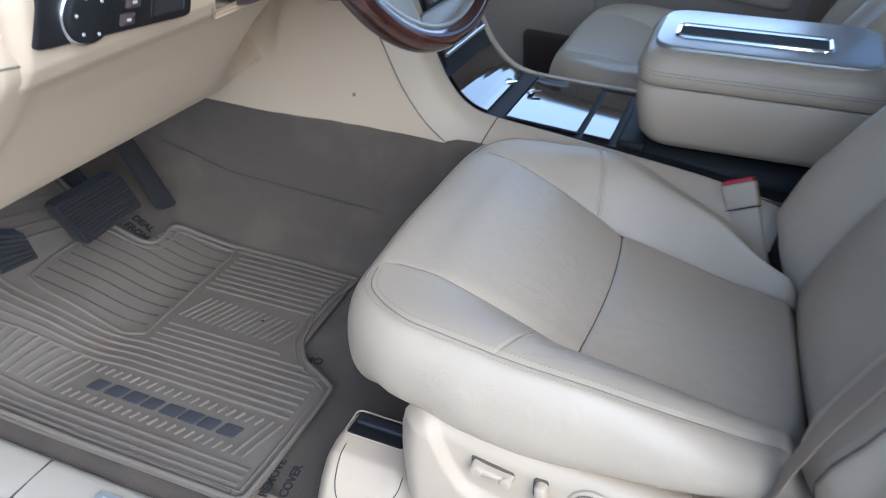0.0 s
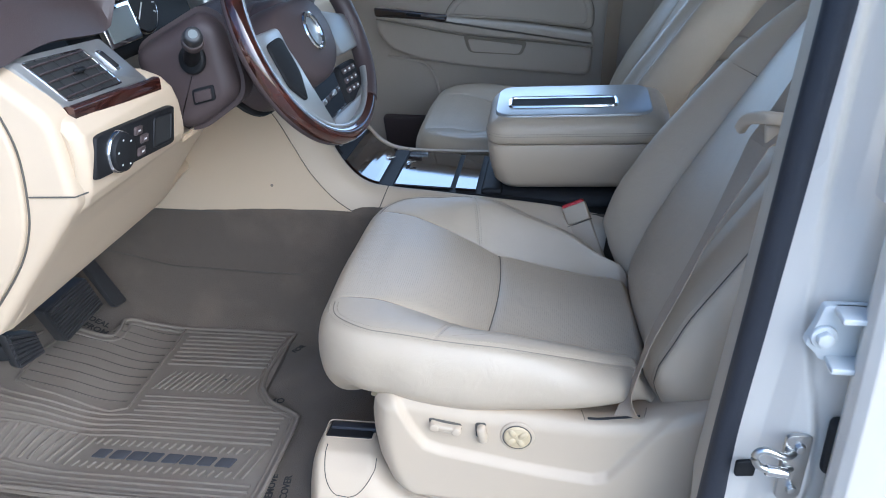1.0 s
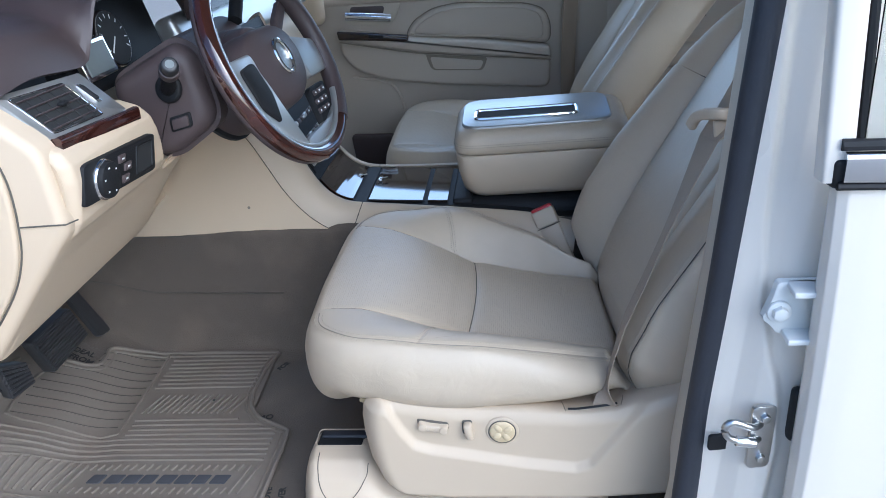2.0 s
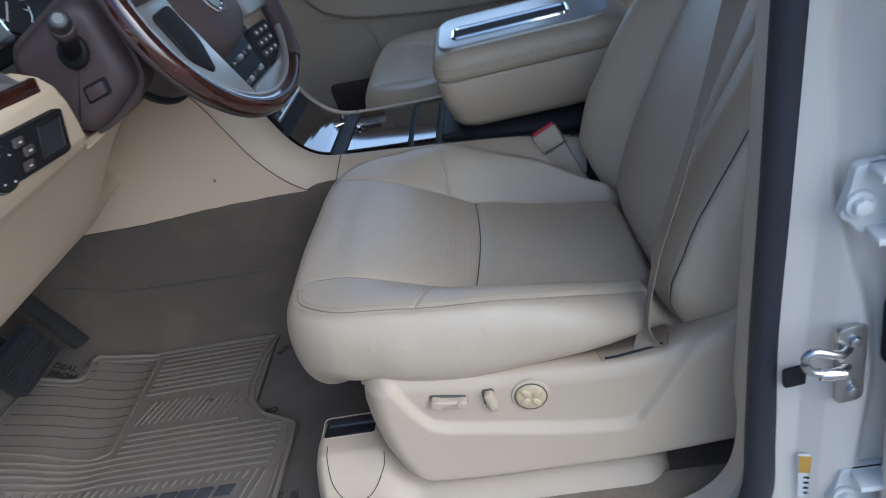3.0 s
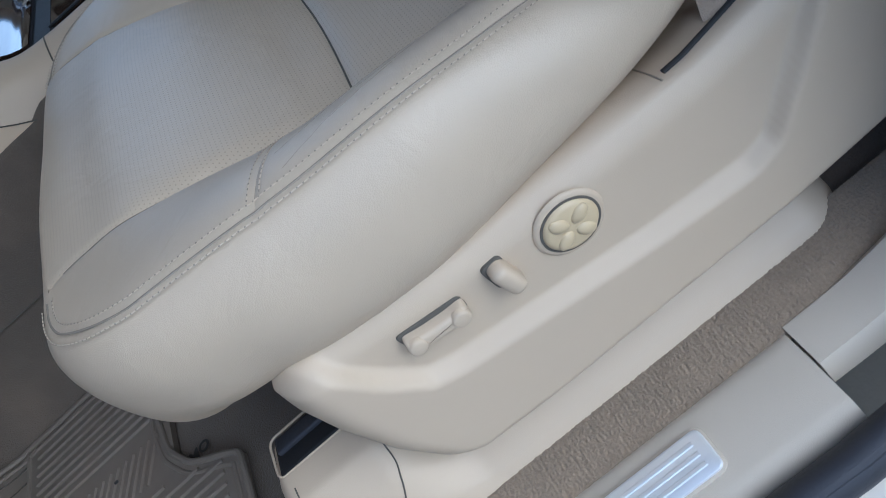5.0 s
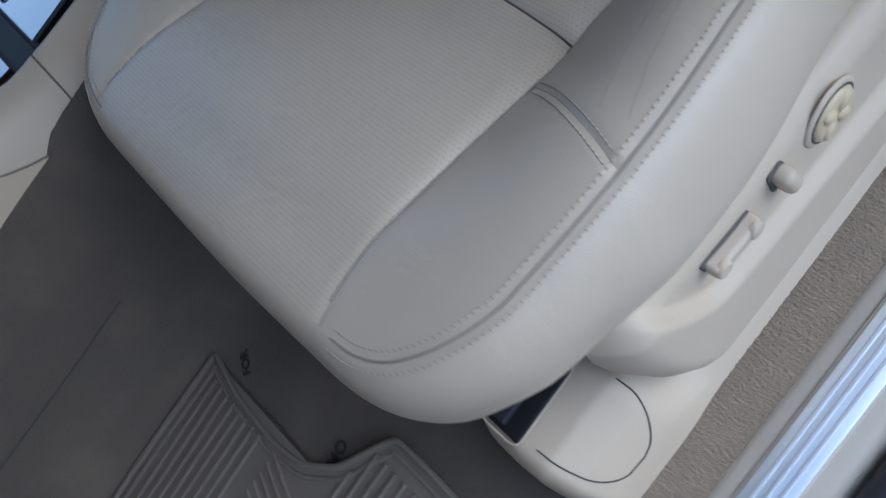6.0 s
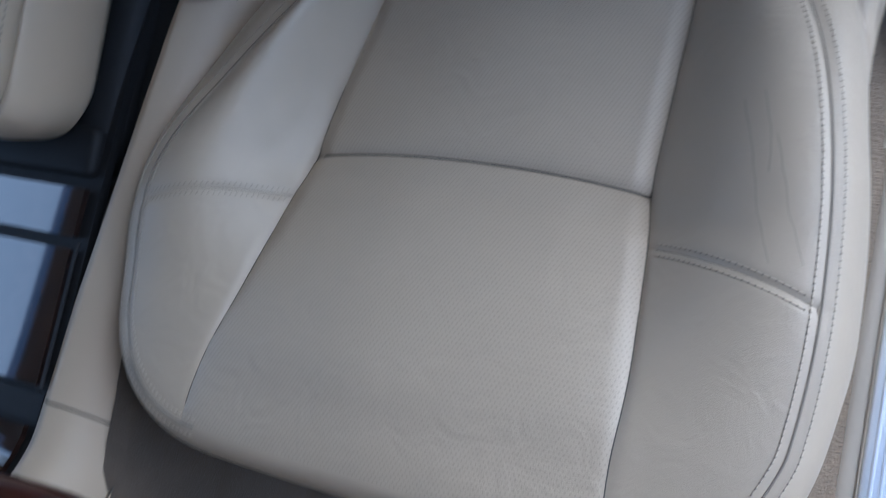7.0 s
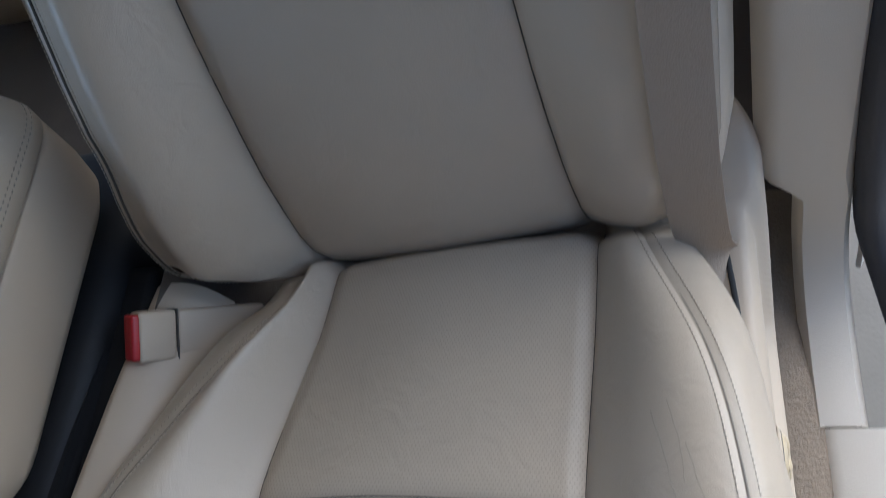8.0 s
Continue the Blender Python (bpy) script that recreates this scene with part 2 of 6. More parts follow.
def sweep(path, section, up=(0, 0, 1), bm=None, closed=False, caps=True):
    """A tube: section points (a, b) carried along the path; a to the path's side, b along up."""
    b = bm or bmesh.new()
    t = bmesh.new()
    P = [Vector(p) for p in path]
    rings = []
    k = len(P)
    for i, p in enumerate(P):
        d = (P[(i + 1) % k] - P[i - 1]) if closed else (P[min(i + 1, k - 1)] - P[max(i - 1, 0)])
        d.normalize()
        side = d.cross(Vector(up)).normalized(); top = side.cross(d).normalized()
        rings.append([t.verts.new(p + side * a + top * c) for a, c in section])
    m = len(section)
    for i in range(k if closed else k - 1):
        r0, r1 = rings[i], rings[(i + 1) % k]
        for j in range(m):
            t.faces.new((r0[j], r0[(j + 1) % m], r1[(j + 1) % m], r1[j]))
    if caps and not closed:
        t.faces.new(rings[0]); t.faces.new(rings[-1])
    return merge(b, t)


def disc_section(r, n=8, ry=None):
    return [(r * math.cos(2 * math.pi * i / n), (ry or r) * math.sin(2 * math.pi * i / n)) for i in range(n)]


def grid_faces(nu, nv, base=0):
    return [(base + i * nv + j, base + i * nv + j + 1, base + (i + 1) * nv + j + 1, base + (i + 1) * nv + j) for i in range(nu - 1) for j in range(nv - 1)]


def sheet(name, fn, nu, nv, thick, material, parent=None, label="", angle=40, out=(0, 0, 1)):
    """A curved plate: fn(u, v) gives a point; it is given real thickness on the side away from out."""
    V = np.array([[fn(u, v) for v in np.linspace(0, 1, nv)] for u in np.linspace(0, 1, nu)], float)
    du, dv = np.gradient(V, axis=0), np.gradient(V, axis=1)
    N = np.cross(du, dv); N /= np.linalg.norm(N, axis=2, keepdims=True) + 1e-12
    if (N @ np.array(out, float)).mean() < 0:
        N = -N
    W = V - N * thick
    verts = np.concatenate([V.reshape(-1, 3), W.reshape(-1, 3)])
    k = nu * nv
    faces = grid_faces(nu, nv) + [f[::-1] for f in grid_faces(nu, nv, k)]
    rim = [i * nv for i in range(nu)] + [(nu - 1) * nv + j for j in range(1, nv)] + [i * nv + nv - 1 for i in range(nu - 2, -1, -1)] + [j for j in range(nv - 2, 0, -1)]
    for i in range(len(rim)):
        a, b = rim[i], rim[(i + 1) % len(rim)]
        faces.append((a, b, b + k, a + k))
    return meshed(name, verts, faces, material, parent, label, angle=angle)


def interp(x, xs, ys):
    return float(np.interp(x, xs, ys))


def ease(x, a, b):
    t = min(1.0, max(0.0, (x - a) / (b - a)))
    return t * t * (3 - 2 * t)


def stitches(path, length, gap, r=0.0007, lift=0.0, up=(0, 0, 1)):
    """Short threads laid along a path."""
    P = np.array(path, float)
    s = np.concatenate([[0], np.cumsum(np.linalg.norm(np.diff(P, axis=0), axis=1))])
    verts, faces = [], []
    U = np.array(up, float)
    q = 0.0
    while q + length < s[-1]:
        a = np.array([np.interp(q, s, P[:, k]) for k in range(3)])
        b = np.array([np.interp(q + length, s, P[:, k]) for k in range(3)])
        d = (b - a) / (np.linalg.norm(b - a) + 1e-12)
        side = np.cross(d, U); side /= np.linalg.norm(side) + 1e-12
        top = np.cross(side, d)
        k = len(verts)
        for p, f in ((a, 0.5), ((a + b) / 2, 1.0), (b, 0.5)):
            for sx, sy in ((1, 0), (0, 1), (-1, 0), (0, -0.6)):
                verts.append(p + side * sx * r * f + top * (sy * r * f + lift))
        for e in range(2):
            for j in range(4):
                faces.append((k + e * 4 + j, k + e * 4 + (j + 1) % 4, k + e * 4 + 4 + (j + 1) % 4, k + e * 4 + 4 + j))
        faces.append((k + 3, k + 2, k + 1, k)); faces.append((k + 8, k + 9, k + 10, k + 11))
        q += length + gap
    return verts, faces

# ---- the car's shell ----
def floor_rise(x):
    d = max(0.0, -0.51 - x)
    return 0.42 * d * ease(d, -0.05, 0.12) + 0.75 * max(0.0, -0.72 - x)


def by_sill(y):
    """The floor stays nearly level along the sill."""
    return 1.0 - 0.85 * ease(-y, 0.16, 0.32) if y < 0 else 1.0


def floor_z(x):
    return -0.012 + floor_rise(x)


SEC_Y = [-0.365, -0.335, -0.28, 0.0, 0.20, 0.232, 0.249, 0.259, 0.265, 0.269, 0.277, 0.286, 0.30]
SEC_Z = [-0.045, -0.036, -0.024, -0.012, -0.010, 0.005, 0.055, 0.11, 0.15, 0.165, 0.23, 0.295, 0.31]


def carpet_point(u, v):
    x = -1.02 + u * 2.2
    k = v * (len(SEC_Y) - 1)
    y, z = interp(k, range(len(SEC_Y)), SEC_Y), interp(k, range(len(SEC_Z)), SEC_Z)
    y += 0.004 * math.sin(x * 9) * ease(z, 0.0, 0.1)
    z += floor_rise(x) * (1 - min(1, max(0, z) / 0.31)) * by_sill(y)
    z += 0.0025 * noise.noise((x * 14, y * 14, 0)) + 0.0012 * noise.noise((x * 50, y * 50, 3))
    return x, y, z


tagged(sheet("floor", carpet_point, 150, 72, 0.012, CARPET), "worn taupe carpet of the driver's footwell, with pale dust stains", "carpet", kind="structure")
crease = [(x, 0.2625 + 0.004 * math.sin(x * 9) - 0.0015, 0.1535 + floor_rise(x) * 0.5 + 0.003 * math.sin(7 * x)) for x in np.linspace(-0.70, -0.20, 40)]
tagged(part("carpet_seam", sweep(crease, disc_section(0.0012, 6)), SEAM), "dark seam where two pieces of the footwell carpet meet", "carpet seam", kind="structure")

# carpet pile along the sill
def pile_point(u, v):
    x = -0.16 + u * 0.86
    return x, -0.290 - 0.072 * v, -0.011 - 0.012 * v ** 2 + 0.0003 * math.sin(x * 1500 + 7 * noise.noise((x * 70, v * 4, 4))) + 0.0008 * noise.noise((x * 220, v * 16, 1))


tagged(sheet("carpet_edge", pile_point, 700, 44, 0.01, PILE), "tan ribbed carpet pile along the door sill", "carpet", kind="structure")

# sill trim, pillar trim
def strip(path, ys, crown=0.004, step=0.0):
    def fn(u, v):
        i = u * (len(path) - 1)
        x, z = interp(i, range(len(path)), path[:, 0]), interp(i, range(len(path)), path[:, 1])
        j = min(int(i), len(path) - 2)
        d = path[j + 1] - path[j]; d = d / np.linalg.norm(d)
        n = np.array([-d[1], d[0]])
        h = -0.016 * ease(v, 0.12, 0.0) - 0.022 * ease(v, 0.88, 1.0) + crown * math.sin(math.pi * v)
        y0 = ys[0] + (step * ease(z, 0.135, 0.185) if step else 0.0)
        y = y0 + (ys[1] - y0) * v
        return x + n[0] * h, y, z + n[1] * h
    return fn


SILL = np.array([(-0.80, -0.02), (0.401, -0.02)])
PILLAR = smooth_curve([(0.4035, -0.020), (0.47, -0.016), (0.545, 0.010), (0.588, 0.065), (0.602, 0.16), (0.614, 0.30), (0.627, 0.46), (0.645, 0.70), (0.660, 0.95), (0.668, 1.22)], 70)
sill_trim = thing("sill_trim", (0, -0.385, -0.02), "beige grained plastic door sill cover with a bright scuff plate", "sill trim", kind="structure")
sheet("cover", strip(SILL, (-0.345, -0.446)), 60, 14, 0.014, SILLB, sill_trim)
part("joint", rbox((0.0025, 0.088, 0.004), 0.001, pose(-0.44, -0.398, -0.0175)), SEAM, sill_trim, "dark joint in the sill cover")
pillar_trim = tagged(sheet("pillar_trim", strip(PILLAR, (-0.343, -0.402), 0.002, 0.036), 90, 14, 0.02, SILLB, out=(-1, 0, 0.6)), "beige plastic trim curving up the door pillar", "pillar trim", kind="structure")

# bright scuff plate let into the sill
scuff = thing("scuff_plate", (-0.02, -0.385, -0.016), "brushed metal scuff plate with raised ribs on the sill", "scuff plate")
outl = rounded([(-0.331, -0.4140), (0.301, -0.4140), (0.301, -0.3755), (-0.331, -0.3755)], 0.008)
part("rim", slab(rounded([(-0.3335, -0.4165), (0.3035, -0.4165), (0.3035, -0.3730), (-0.3335, -0.3730)], 0.010), lambda a, b, h: (a, b, -0.0165 + h), 0.0025, 0.001), SILLB, scuff)
part("plate", slab(outl, lambda a, b, h: (a, b, -0.016 + h), 0.0045, 0.002), PLATE, scuff)
for k in range(3):
    part("rib", sweep([(x, -0.3855 - 0.0093 * k, -0.0113) for x in (-0.320, 0.0, 0.290)], disc_section(0.0022, 8, 0.0012)), PLATE, scuff)

# rubber seal round the opening
seal_path = [(x, -0.4630, -0.026) for x in np.linspace(-0.8, 0.37, 20)]
off = smooth_curve([(0.37, -0.4630, -0.026), (0.47, -0.456, -0.022), (0.558, -0.440, 0.006), (0.600, -0.422, 0.07), (0.610, -0.414, 0.17), (0.620, -0.408, 0.31), (0.633, -0.408, 0.48), (0.647, -0.410, 0.70), (0.660, -0.412, 0.92), (0.668, -0.412, 1.22)], 60)
seal_path += [tuple(p) for p in off[1:]]
seal = thing("door_seal", (0.2, -0.44, -0.03), "black rubber weatherstrip round the door opening", "door seal", kind="structure")
part("bulb", sweep(seal_path, [(0.0195 * math.cos(a), 0.0175 * math.sin(a)) for a in np.linspace(0, 2 * math.pi, 14, endpoint=False)], up=(0, 1, 0.02)), NAVY, seal)
lip = [(p[0] + 0.008, p[1] - 0.006, p[2] + (0.012 if i < 25 else 0.0)) for i, p in enumerate(seal_path)]
part("lip", sweep(lip, disc_section(0.006, 8), up=(0, 1, 0.02)), NAVY, seal, "raised rubber lip of the seal")

# painted body: rocker and centre pillar
def rocker_point(u, v):
    x = -0.9 + u * 2.7
    y = interp(v, [0, .25, .5, .6, .75, 1], [-0.440, -0.48, -0.53, -0.548, -0.562, -0.57])
    z = interp(v, [0, .25, .5, .6, .75, 1], [-0.046, -0.050, -0.058, -0.072, -0.14, -0.30])
    return x, y, z


tagged(sheet("rocker_panel", rocker_point, 40, 40, 0.006, WHITE, out=(0, -0.6, 1)), "pearl white painted rocker panel below the door opening", "car body", kind="structure")


def pillar_point(u, v):
    z = -0.05 + u * 1.3
    bx = interp(z, [-0.05, 0.0, 0.07, 0.17, 0.31, 0.48, 0.7, 0.92, 1.25], [0.60, 0.607, 0.612, 0.617, 0.625, 0.637, 0.650, 0.662, 0.67])
    k = v
    x = bx + interp(k, [0, .12, .3, .5, .62, .8, 1], [0.0, 0.010, 0.028, 0.050, 0.070, 0.100, 0.150])
    y = interp(k, [0, .12, .3, .5, .62, .8, 1], [-0.422, -0.427, -0.434, -0.452, -0.462, -0.466, -0.470])
    # pressed recess behind the hinge and the striker
    edge = interp(z, [0.0, 0.18, 0.28, 0.36, 0.43, 0.50, 0.62, 1.2], [0.690, 0.700, 0.708, 0.703, 0.686, 0.672, 0.668, 0.672])
    y += 0.012 * ease(x, edge, edge + 0.014)
    return x, y, z


b_pillar = thing("centre_pillar", (0.66, -0.44, 0.0), "pearl white painted centre pillar with pressed recesses", "car body", kind="structure")
sheet("panel", pillar_point, 120, 60, 0.006, WHITE, b_pillar, out=(0, -1, 0))

# striker on the pillar
striker = thing("door_striker", (0.695, -0.445, 0.285), "zinc-plated door striker bolted to the pillar", "door striker")
M = pose(0.688, -0.4615, 0.306, 90, 0, 8)
part("base_plate", slab(rounded([(-0.016, -0.052), (0.016, -0.052), (0.018, 0.052), (-0.016, 0.052)], 0.010), lambda a, b, h: M @ Vector((a, b, h)), 0.006, 0.0015), STEEL, striker)
for s in (-1, 1):
    part("bolt", cyl(0.0075, 0.0065, 0.008, M @ pose(0.002, s * 0.034, 0.008), 6, 0.001), STEEL, striker)
part("loop", sweep(smooth_curve([(0.686, -0.466, 0.328), (0.670, -0.482, 0.336), (0.645, -0.484, 0.346), (0.635, -0.484, 0.336), (0.642, -0.484, 0.320), (0.665, -0.482, 0.312), (0.686, -0.466, 0.304)], 40), disc_section(0.0050, 10)), STEEL, striker)
part("sleeve", cyl(0.0075, 0.0075, 0.026, pose(0.664, -0.4825, 0.312, 0, 98, 0), 16, 0.001), CHROME, striker, "bright bar of the striker")
plug = part("body_plug", slab(rounded([(-0.017, -0.013), (0.017, -0.013), (0.017, 0.013), (-0.017, 0.013)], 0.005), lambda a, b, h: pose(0.645, -0.433, 0.273, 90, 0, 8) @ Vector((a, b, h)), 0.005, 0.0015), BLACK)
tagged(plug, "square black rubber plug in the white pillar", "body plug")
plug2 = part("hinge_cover", rbox((0.030, 0.02, 0.085), 0.009, pose(0.735, -0.466, 0.345)), BLACK)
tagged(plug2, "dark rubber stop in the gap by the rear door", "rubber stop")

# rear door's hinges
def hinge(z):
    h = thing("hinge_assembly", (0.70, -0.468, z), "white painted steel hinge of the rear door", "door hinge", "rear door hinges")
    o = rounded([(-0.032, -0.012), (-0.022, 0.018), (-0.018, 0.040), (0.05, 0.040), (0.05, -0.034), (-0.012, -0.034), (-0.020, -0.022)], 0.006)
    part("leaf", slab(o, lambda a, b, t: (0.702 + a, -0.455 - t, z + b), 0.012, 0.002), WHITED, h)
    part("upper_arm", rbox((0.06, 0.035, 0.008), 0.002, pose(0.725, -0.478, z + 0.036)), WHITED, h)
    part("lower_arm", rbox((0.06, 0.035, 0.008), 0.002, pose(0.725, -0.478, z - 0.030)), WHITED, h)
    part("bolt", cyl(0.0155, 0.0145, 0.005, pose(0.689, -0.4695, z, 90), 24, 0.001), WHITED, h)
    part("bolt_head", cyl(0.0105, 0.0095, 0.010, pose(0.689, -0.474, z, 90), 6, 0.001), WHITED, h)
    part("pin", cyl(0.006, 0.006, 0.085, pose(0.742, -0.485, z + 0.003), 12, 0.001), STEEL, h)
    return h


hinge(0.505)
hinge(0.105)

# certification label low on the pillar
sticker = thing("warning_label", (0.665, -0.44, 0.11), "white and amber label on the pillar with unreadable print", "label")
part("sheet", rbox((0.036, 0.0012, 0.075), 0.0004, pose(0.662, -0.4455, 0.118, 0, 0, -14)), PRINT, sticker)
part("amber_band", rbox((0.034, 0.0012, 0.028), 0.0004, pose(0.662, -0.4465, 0.138, 0, 0, -14)), YELLOW, sticker)
for k in range(4):
    part("print_bar", rbox((0.024, 0.0012, 0.003), 0.0004, pose(0.662, -0.4467, 0.116 - 0.009 * k, 0, 0, -14)), INK, sticker)

# the closed rear door
rear_door = thing("rear_door", (1.2, -0.52, 0.2), "closed pearl white rear door with chrome belt moulding", "car door")
RDX = [0.742, 0.726, 0.720, 0.722, 0.732, 0.76, 0.85, 1.1, 1.5, 1.75]
RDY = [-0.470, -0.474, -0.492, -0.512, -0.522, -0.526, -0.532, -0.538, -0.538, -0.53]


def rdoor(u, v):
    z = -0.24 + u * 0.928
    k = v * 9
    y = interp(k, range(10), RDY)
    lean = 0.035 * ((z - 0.35) / 0.6) ** 2 * ease(-y, 0.49, 0.53)
    return interp(k, range(10), RDX) + 0.012 * ((0.3 - z)) * ease(z, 0.3, 0.9), y + lean, z


sheet("skin", rdoor, 50, 80, 0.004, WHITE, rear_door, out=(0, -1, 0))
bx = 0.712
part("belt_moulding", sweep([(bx + 0.006, -0.514, 0.709), (0.78, -0.519, 0.709), (1.0, -0.524, 0.709), (1.7, -0.524, 0.709)], rounded([(-0.008, -0.017), (0.008, -0.017), (0.008, 0.017), (-0.008, 0.017)], 0.006, 3)), CHROME, rear_door, "polished chrome moulding under the window")
part("lower_gasket", sweep([(bx + 0.002, -0.514, 0.688), (0.78, -0.518, 0.688), (1.7, -0.522, 0.688)], disc_section(0.007, 8, 0.005)), BLACK, rear_door)
part("upper_gasket", sweep([(bx + 0.002, -0.510, 0.733), (0.78, -0.514, 0.733), (1.7, -0.518, 0.733)], disc_section(0.007, 8, 0.007)), BLACK, rear_door)
part("corner_piece", rbox((0.020, 0.024, 0.034), 0.006, pose(0.718, -0.502, 0.700, 0, 0, 10)), BLACK, rear_door)
part("window_frame", sweep([(0.716, -0.496, 0.69), (0.704, -0.488, 0.95), (0.70, -0.476, 1.24)], rounded([(-0.015, -0.016), (0.015, -0.016), (0.015, 0.016), (-0.015, 0.016)], 0.006, 3), up=(1, 0, 0)), WHITE, rear_door)
part("frame_gasket", sweep([(0.737, -0.502, 0.73), (0.726, -0.494, 0.95), (0.722, -0.482, 1.24)], disc_section(0.006, 8)), BLACK, rear_door)
pane = part("pane", rbox((1.0, 0.004, 0.50), 0.001, pose(1.235, -0.500, 0.985, -3)), GLASS, rear_door, "tinted side window")
pane.visible_shadow = False

# roof, far side and ends close the cabin
tagged(part("ceiling", rbox((2.5, 1.80, 0.05), 0.02, pose(1.05, 0.46, 1.255)), HEAD), "grey cloth headliner under the roof", "ceiling", kind="structure")
tagged(part("wall_rear", rbox((0.05, 1.80, 1.4), 0.01, pose(2.2, 0.46, 0.53)), HEAD), "plain rear end of the cabin", "wall", kind="structure")
tagged(part("wall_front", rbox((0.04, 1.80, 0.85), 0.01, pose(-1.06, 0.46, 0.32)), BLACK), "black sound-deadened bulkhead behind the pedals", "bulkhead", kind="structure")
tagged(part("wall_left", rbox((1.0, 0.04, 0.80), 0.01, pose(1.40, -0.44, 0.28)), DOORB), "inner face of the closed rear door", "wall", kind="structure")
tagged(part("kick_panel", rbox((0.42, 0.02, 0.42), 0.008, pose(-0.84, -0.372, 0.16)), SILLB), "beige kick panel beside the pedals", "kick panel", kind="structure")
tagged(part("floor_far", rbox((3.2, 1.1, 0.03), 0.005, pose(0.55, 0.86, -0.02)), CARPET), "taupe carpet of the far side and rear", "carpet", kind="structure")

# unseen windscreen; its dark tint keeps the backrest from brightening
tagged(sheet("windscreen", lambda u, v: (-1.06 + 0.88 * v, -0.44 + 1.80 * u, 0.87 + 0.385 * v), 4, 4, 0.005, SCREEN), "windscreen glass, darkened to hold back sky light from the front", "windscreen", kind="structure")

# the driver's open door, out of view, added to block sky from the front-left
hinge_at, swing = Vector((-0.80, -0.50, 0.0)), radians(-66)
along, across = Vector((math.cos(swing), math.sin(swing), 0)), Vector((math.sin(swing), -math.cos(swing), 0))
open_door = thing("driver_door", tuple(hinge_at), "open driver's door with a beige vinyl inner panel", "car door")


def on_door(a, b, h):
    return hinge_at + along * a + across * h + Vector((0, 0, b))


part("panel", slab(rounded([(0.02, -0.28), (1.05, -0.28), (1.10, 0.10), (1.10, 0.69), (0.02, 0.69)], 0.05), lambda a, b, h: on_door(a, b, -h), 0.03, 0.008), DOORB, open_door)
part("skin", slab(rounded([(0.0, -0.30), (1.08, -0.30), (1.13, 0.10), (1.13, 0.70), (0.0, 0.70)], 0.06), lambda a, b, h: on_door(a, b, 0.002 + h), 0.09, 0.012), WHITE, open_door)
part("armrest", slab(rounded([(0.20, 0.40), (0.95, 0.36), (0.98, 0.46), (0.22, 0.52)], 0.03), lambda a, b, h: on_door(a, b, -0.03 - h), 0.06, 0.018), DOORB, open_door)
part("window_frame", sweep([on_door(a, b, 0.04) for a, b in ((0.06, 0.70), (0.40, 1.05), (0.62, 1.18), (1.05, 1.20), (1.10, 0.70))], rounded([(-0.02, -0.02), (0.02, -0.02), (0.02, 0.02), (-0.02, 0.02)], 0.006, 3)), NAVY, open_door)
door_glass = part("pane", slab([(0.08, 0.69), (1.09, 0.69), (1.05, 1.19), (0.62, 1.17), (0.40, 1.04)], lambda a, b, h: on_door(a, b, 0.038 + h), 0.004, 0.0), GLASS, open_door, "lowered side glass")
door_glass.visible_shadow = False

# ground outside
tagged(part("ground", rbox((400, 400, 0.2), 0, pose(0, 0, -0.66)), ASPH), "pale concrete ground outside the car", "ground", kind="structure")

# ---- seats ----
W_X, W_Y = [0.03, 0.05, 0.075, 0.12, 0.20, 0.30, 0.40, 0.52, 0.60], [0.232, 0.249, 0.2605, 0.2705, 0.2755, 0.270, 0.251, 0.204, 0.183]
_zi = smooth_curve([(0.0, 0.344), (0.03, 0.3475), (0.06, 0.3465), (0.10, 0.3435), (0.16, 0.326), (0.228, 0.296), (0.272, 0.277), (0.40, 0.257), (0.50, 0.249), (0.56, 0.236), (0.62, 0.214)], 80)
_zb = smooth_curve([(0.0, 0.344), (0.06, 0.356), (0.10, 0.3575), (0.20, 0.3555), (0.30, 0.343), (0.40, 0.322), (0.52, 0.276), (0.62, 0.262)], 80)
_zp = smooth_curve([(0.0, 0.344), (0.03, 0.3485), (0.06, 0.3515), (0.12, 0.352), (0.20, 0.3465), (0.30, 0.333), (0.40, 0.309), (0.52, 0.262), (0.62, 0.25)], 80)


_cw = smooth_curve(list(zip(W_X, W_Y)), 160)


def cw(x, s=-1):
    return max(ci(x, s) + 0.03, interp(x, _cw[:, 0], _cw[:, 1]) - (0.072 * ease(x, 0.20, 0.47) if s > 0 else 0.0))


# where the middle panel's seams run, on the door side and on the console side
_ci_out = smooth_curve([(-0.02, 0.170), (0.03, 0.163), (0.07, 0.161), (0.135, 0.163), (0.23, 0.1565), (0.28, 0.1505), (0.36, 0.153), (0.44, 0.157), (0.53, 0.159), (0.62, 0.159)], 120)
_ci_in = smooth_curve([(-0.02, 0.196), (0.02, 0.194), (0.065, 0.189), (0.14, 0.173), (0.224, 0.164), (0.276, 0.158), (0.33, 0.152), (0.40, 0.139), (0.46, 0.126), (0.52, 0.120), (0.62, 0.118)], 120)


def ci(x, s=-1):
    c = _ci_in if s > 0 else _ci_out
    return interp(x, c[:, 0], c[:, 1])


def front_x(y):
    a = abs(y)
    return 0.014 + 0.10 * y * y + 0.066 * max(0.0, (a - 0.165) / 0.10) ** 3.3


def cross_x(y):
    return 0.272 + 0.010 * (1 - (y / 0.15) ** 2)


def bolster_x(y):
    q = (abs(y) - 0.157) / 0.117
    return 0.229 - 0.008 * q - 0.020 * max(0.0, q) ** 2


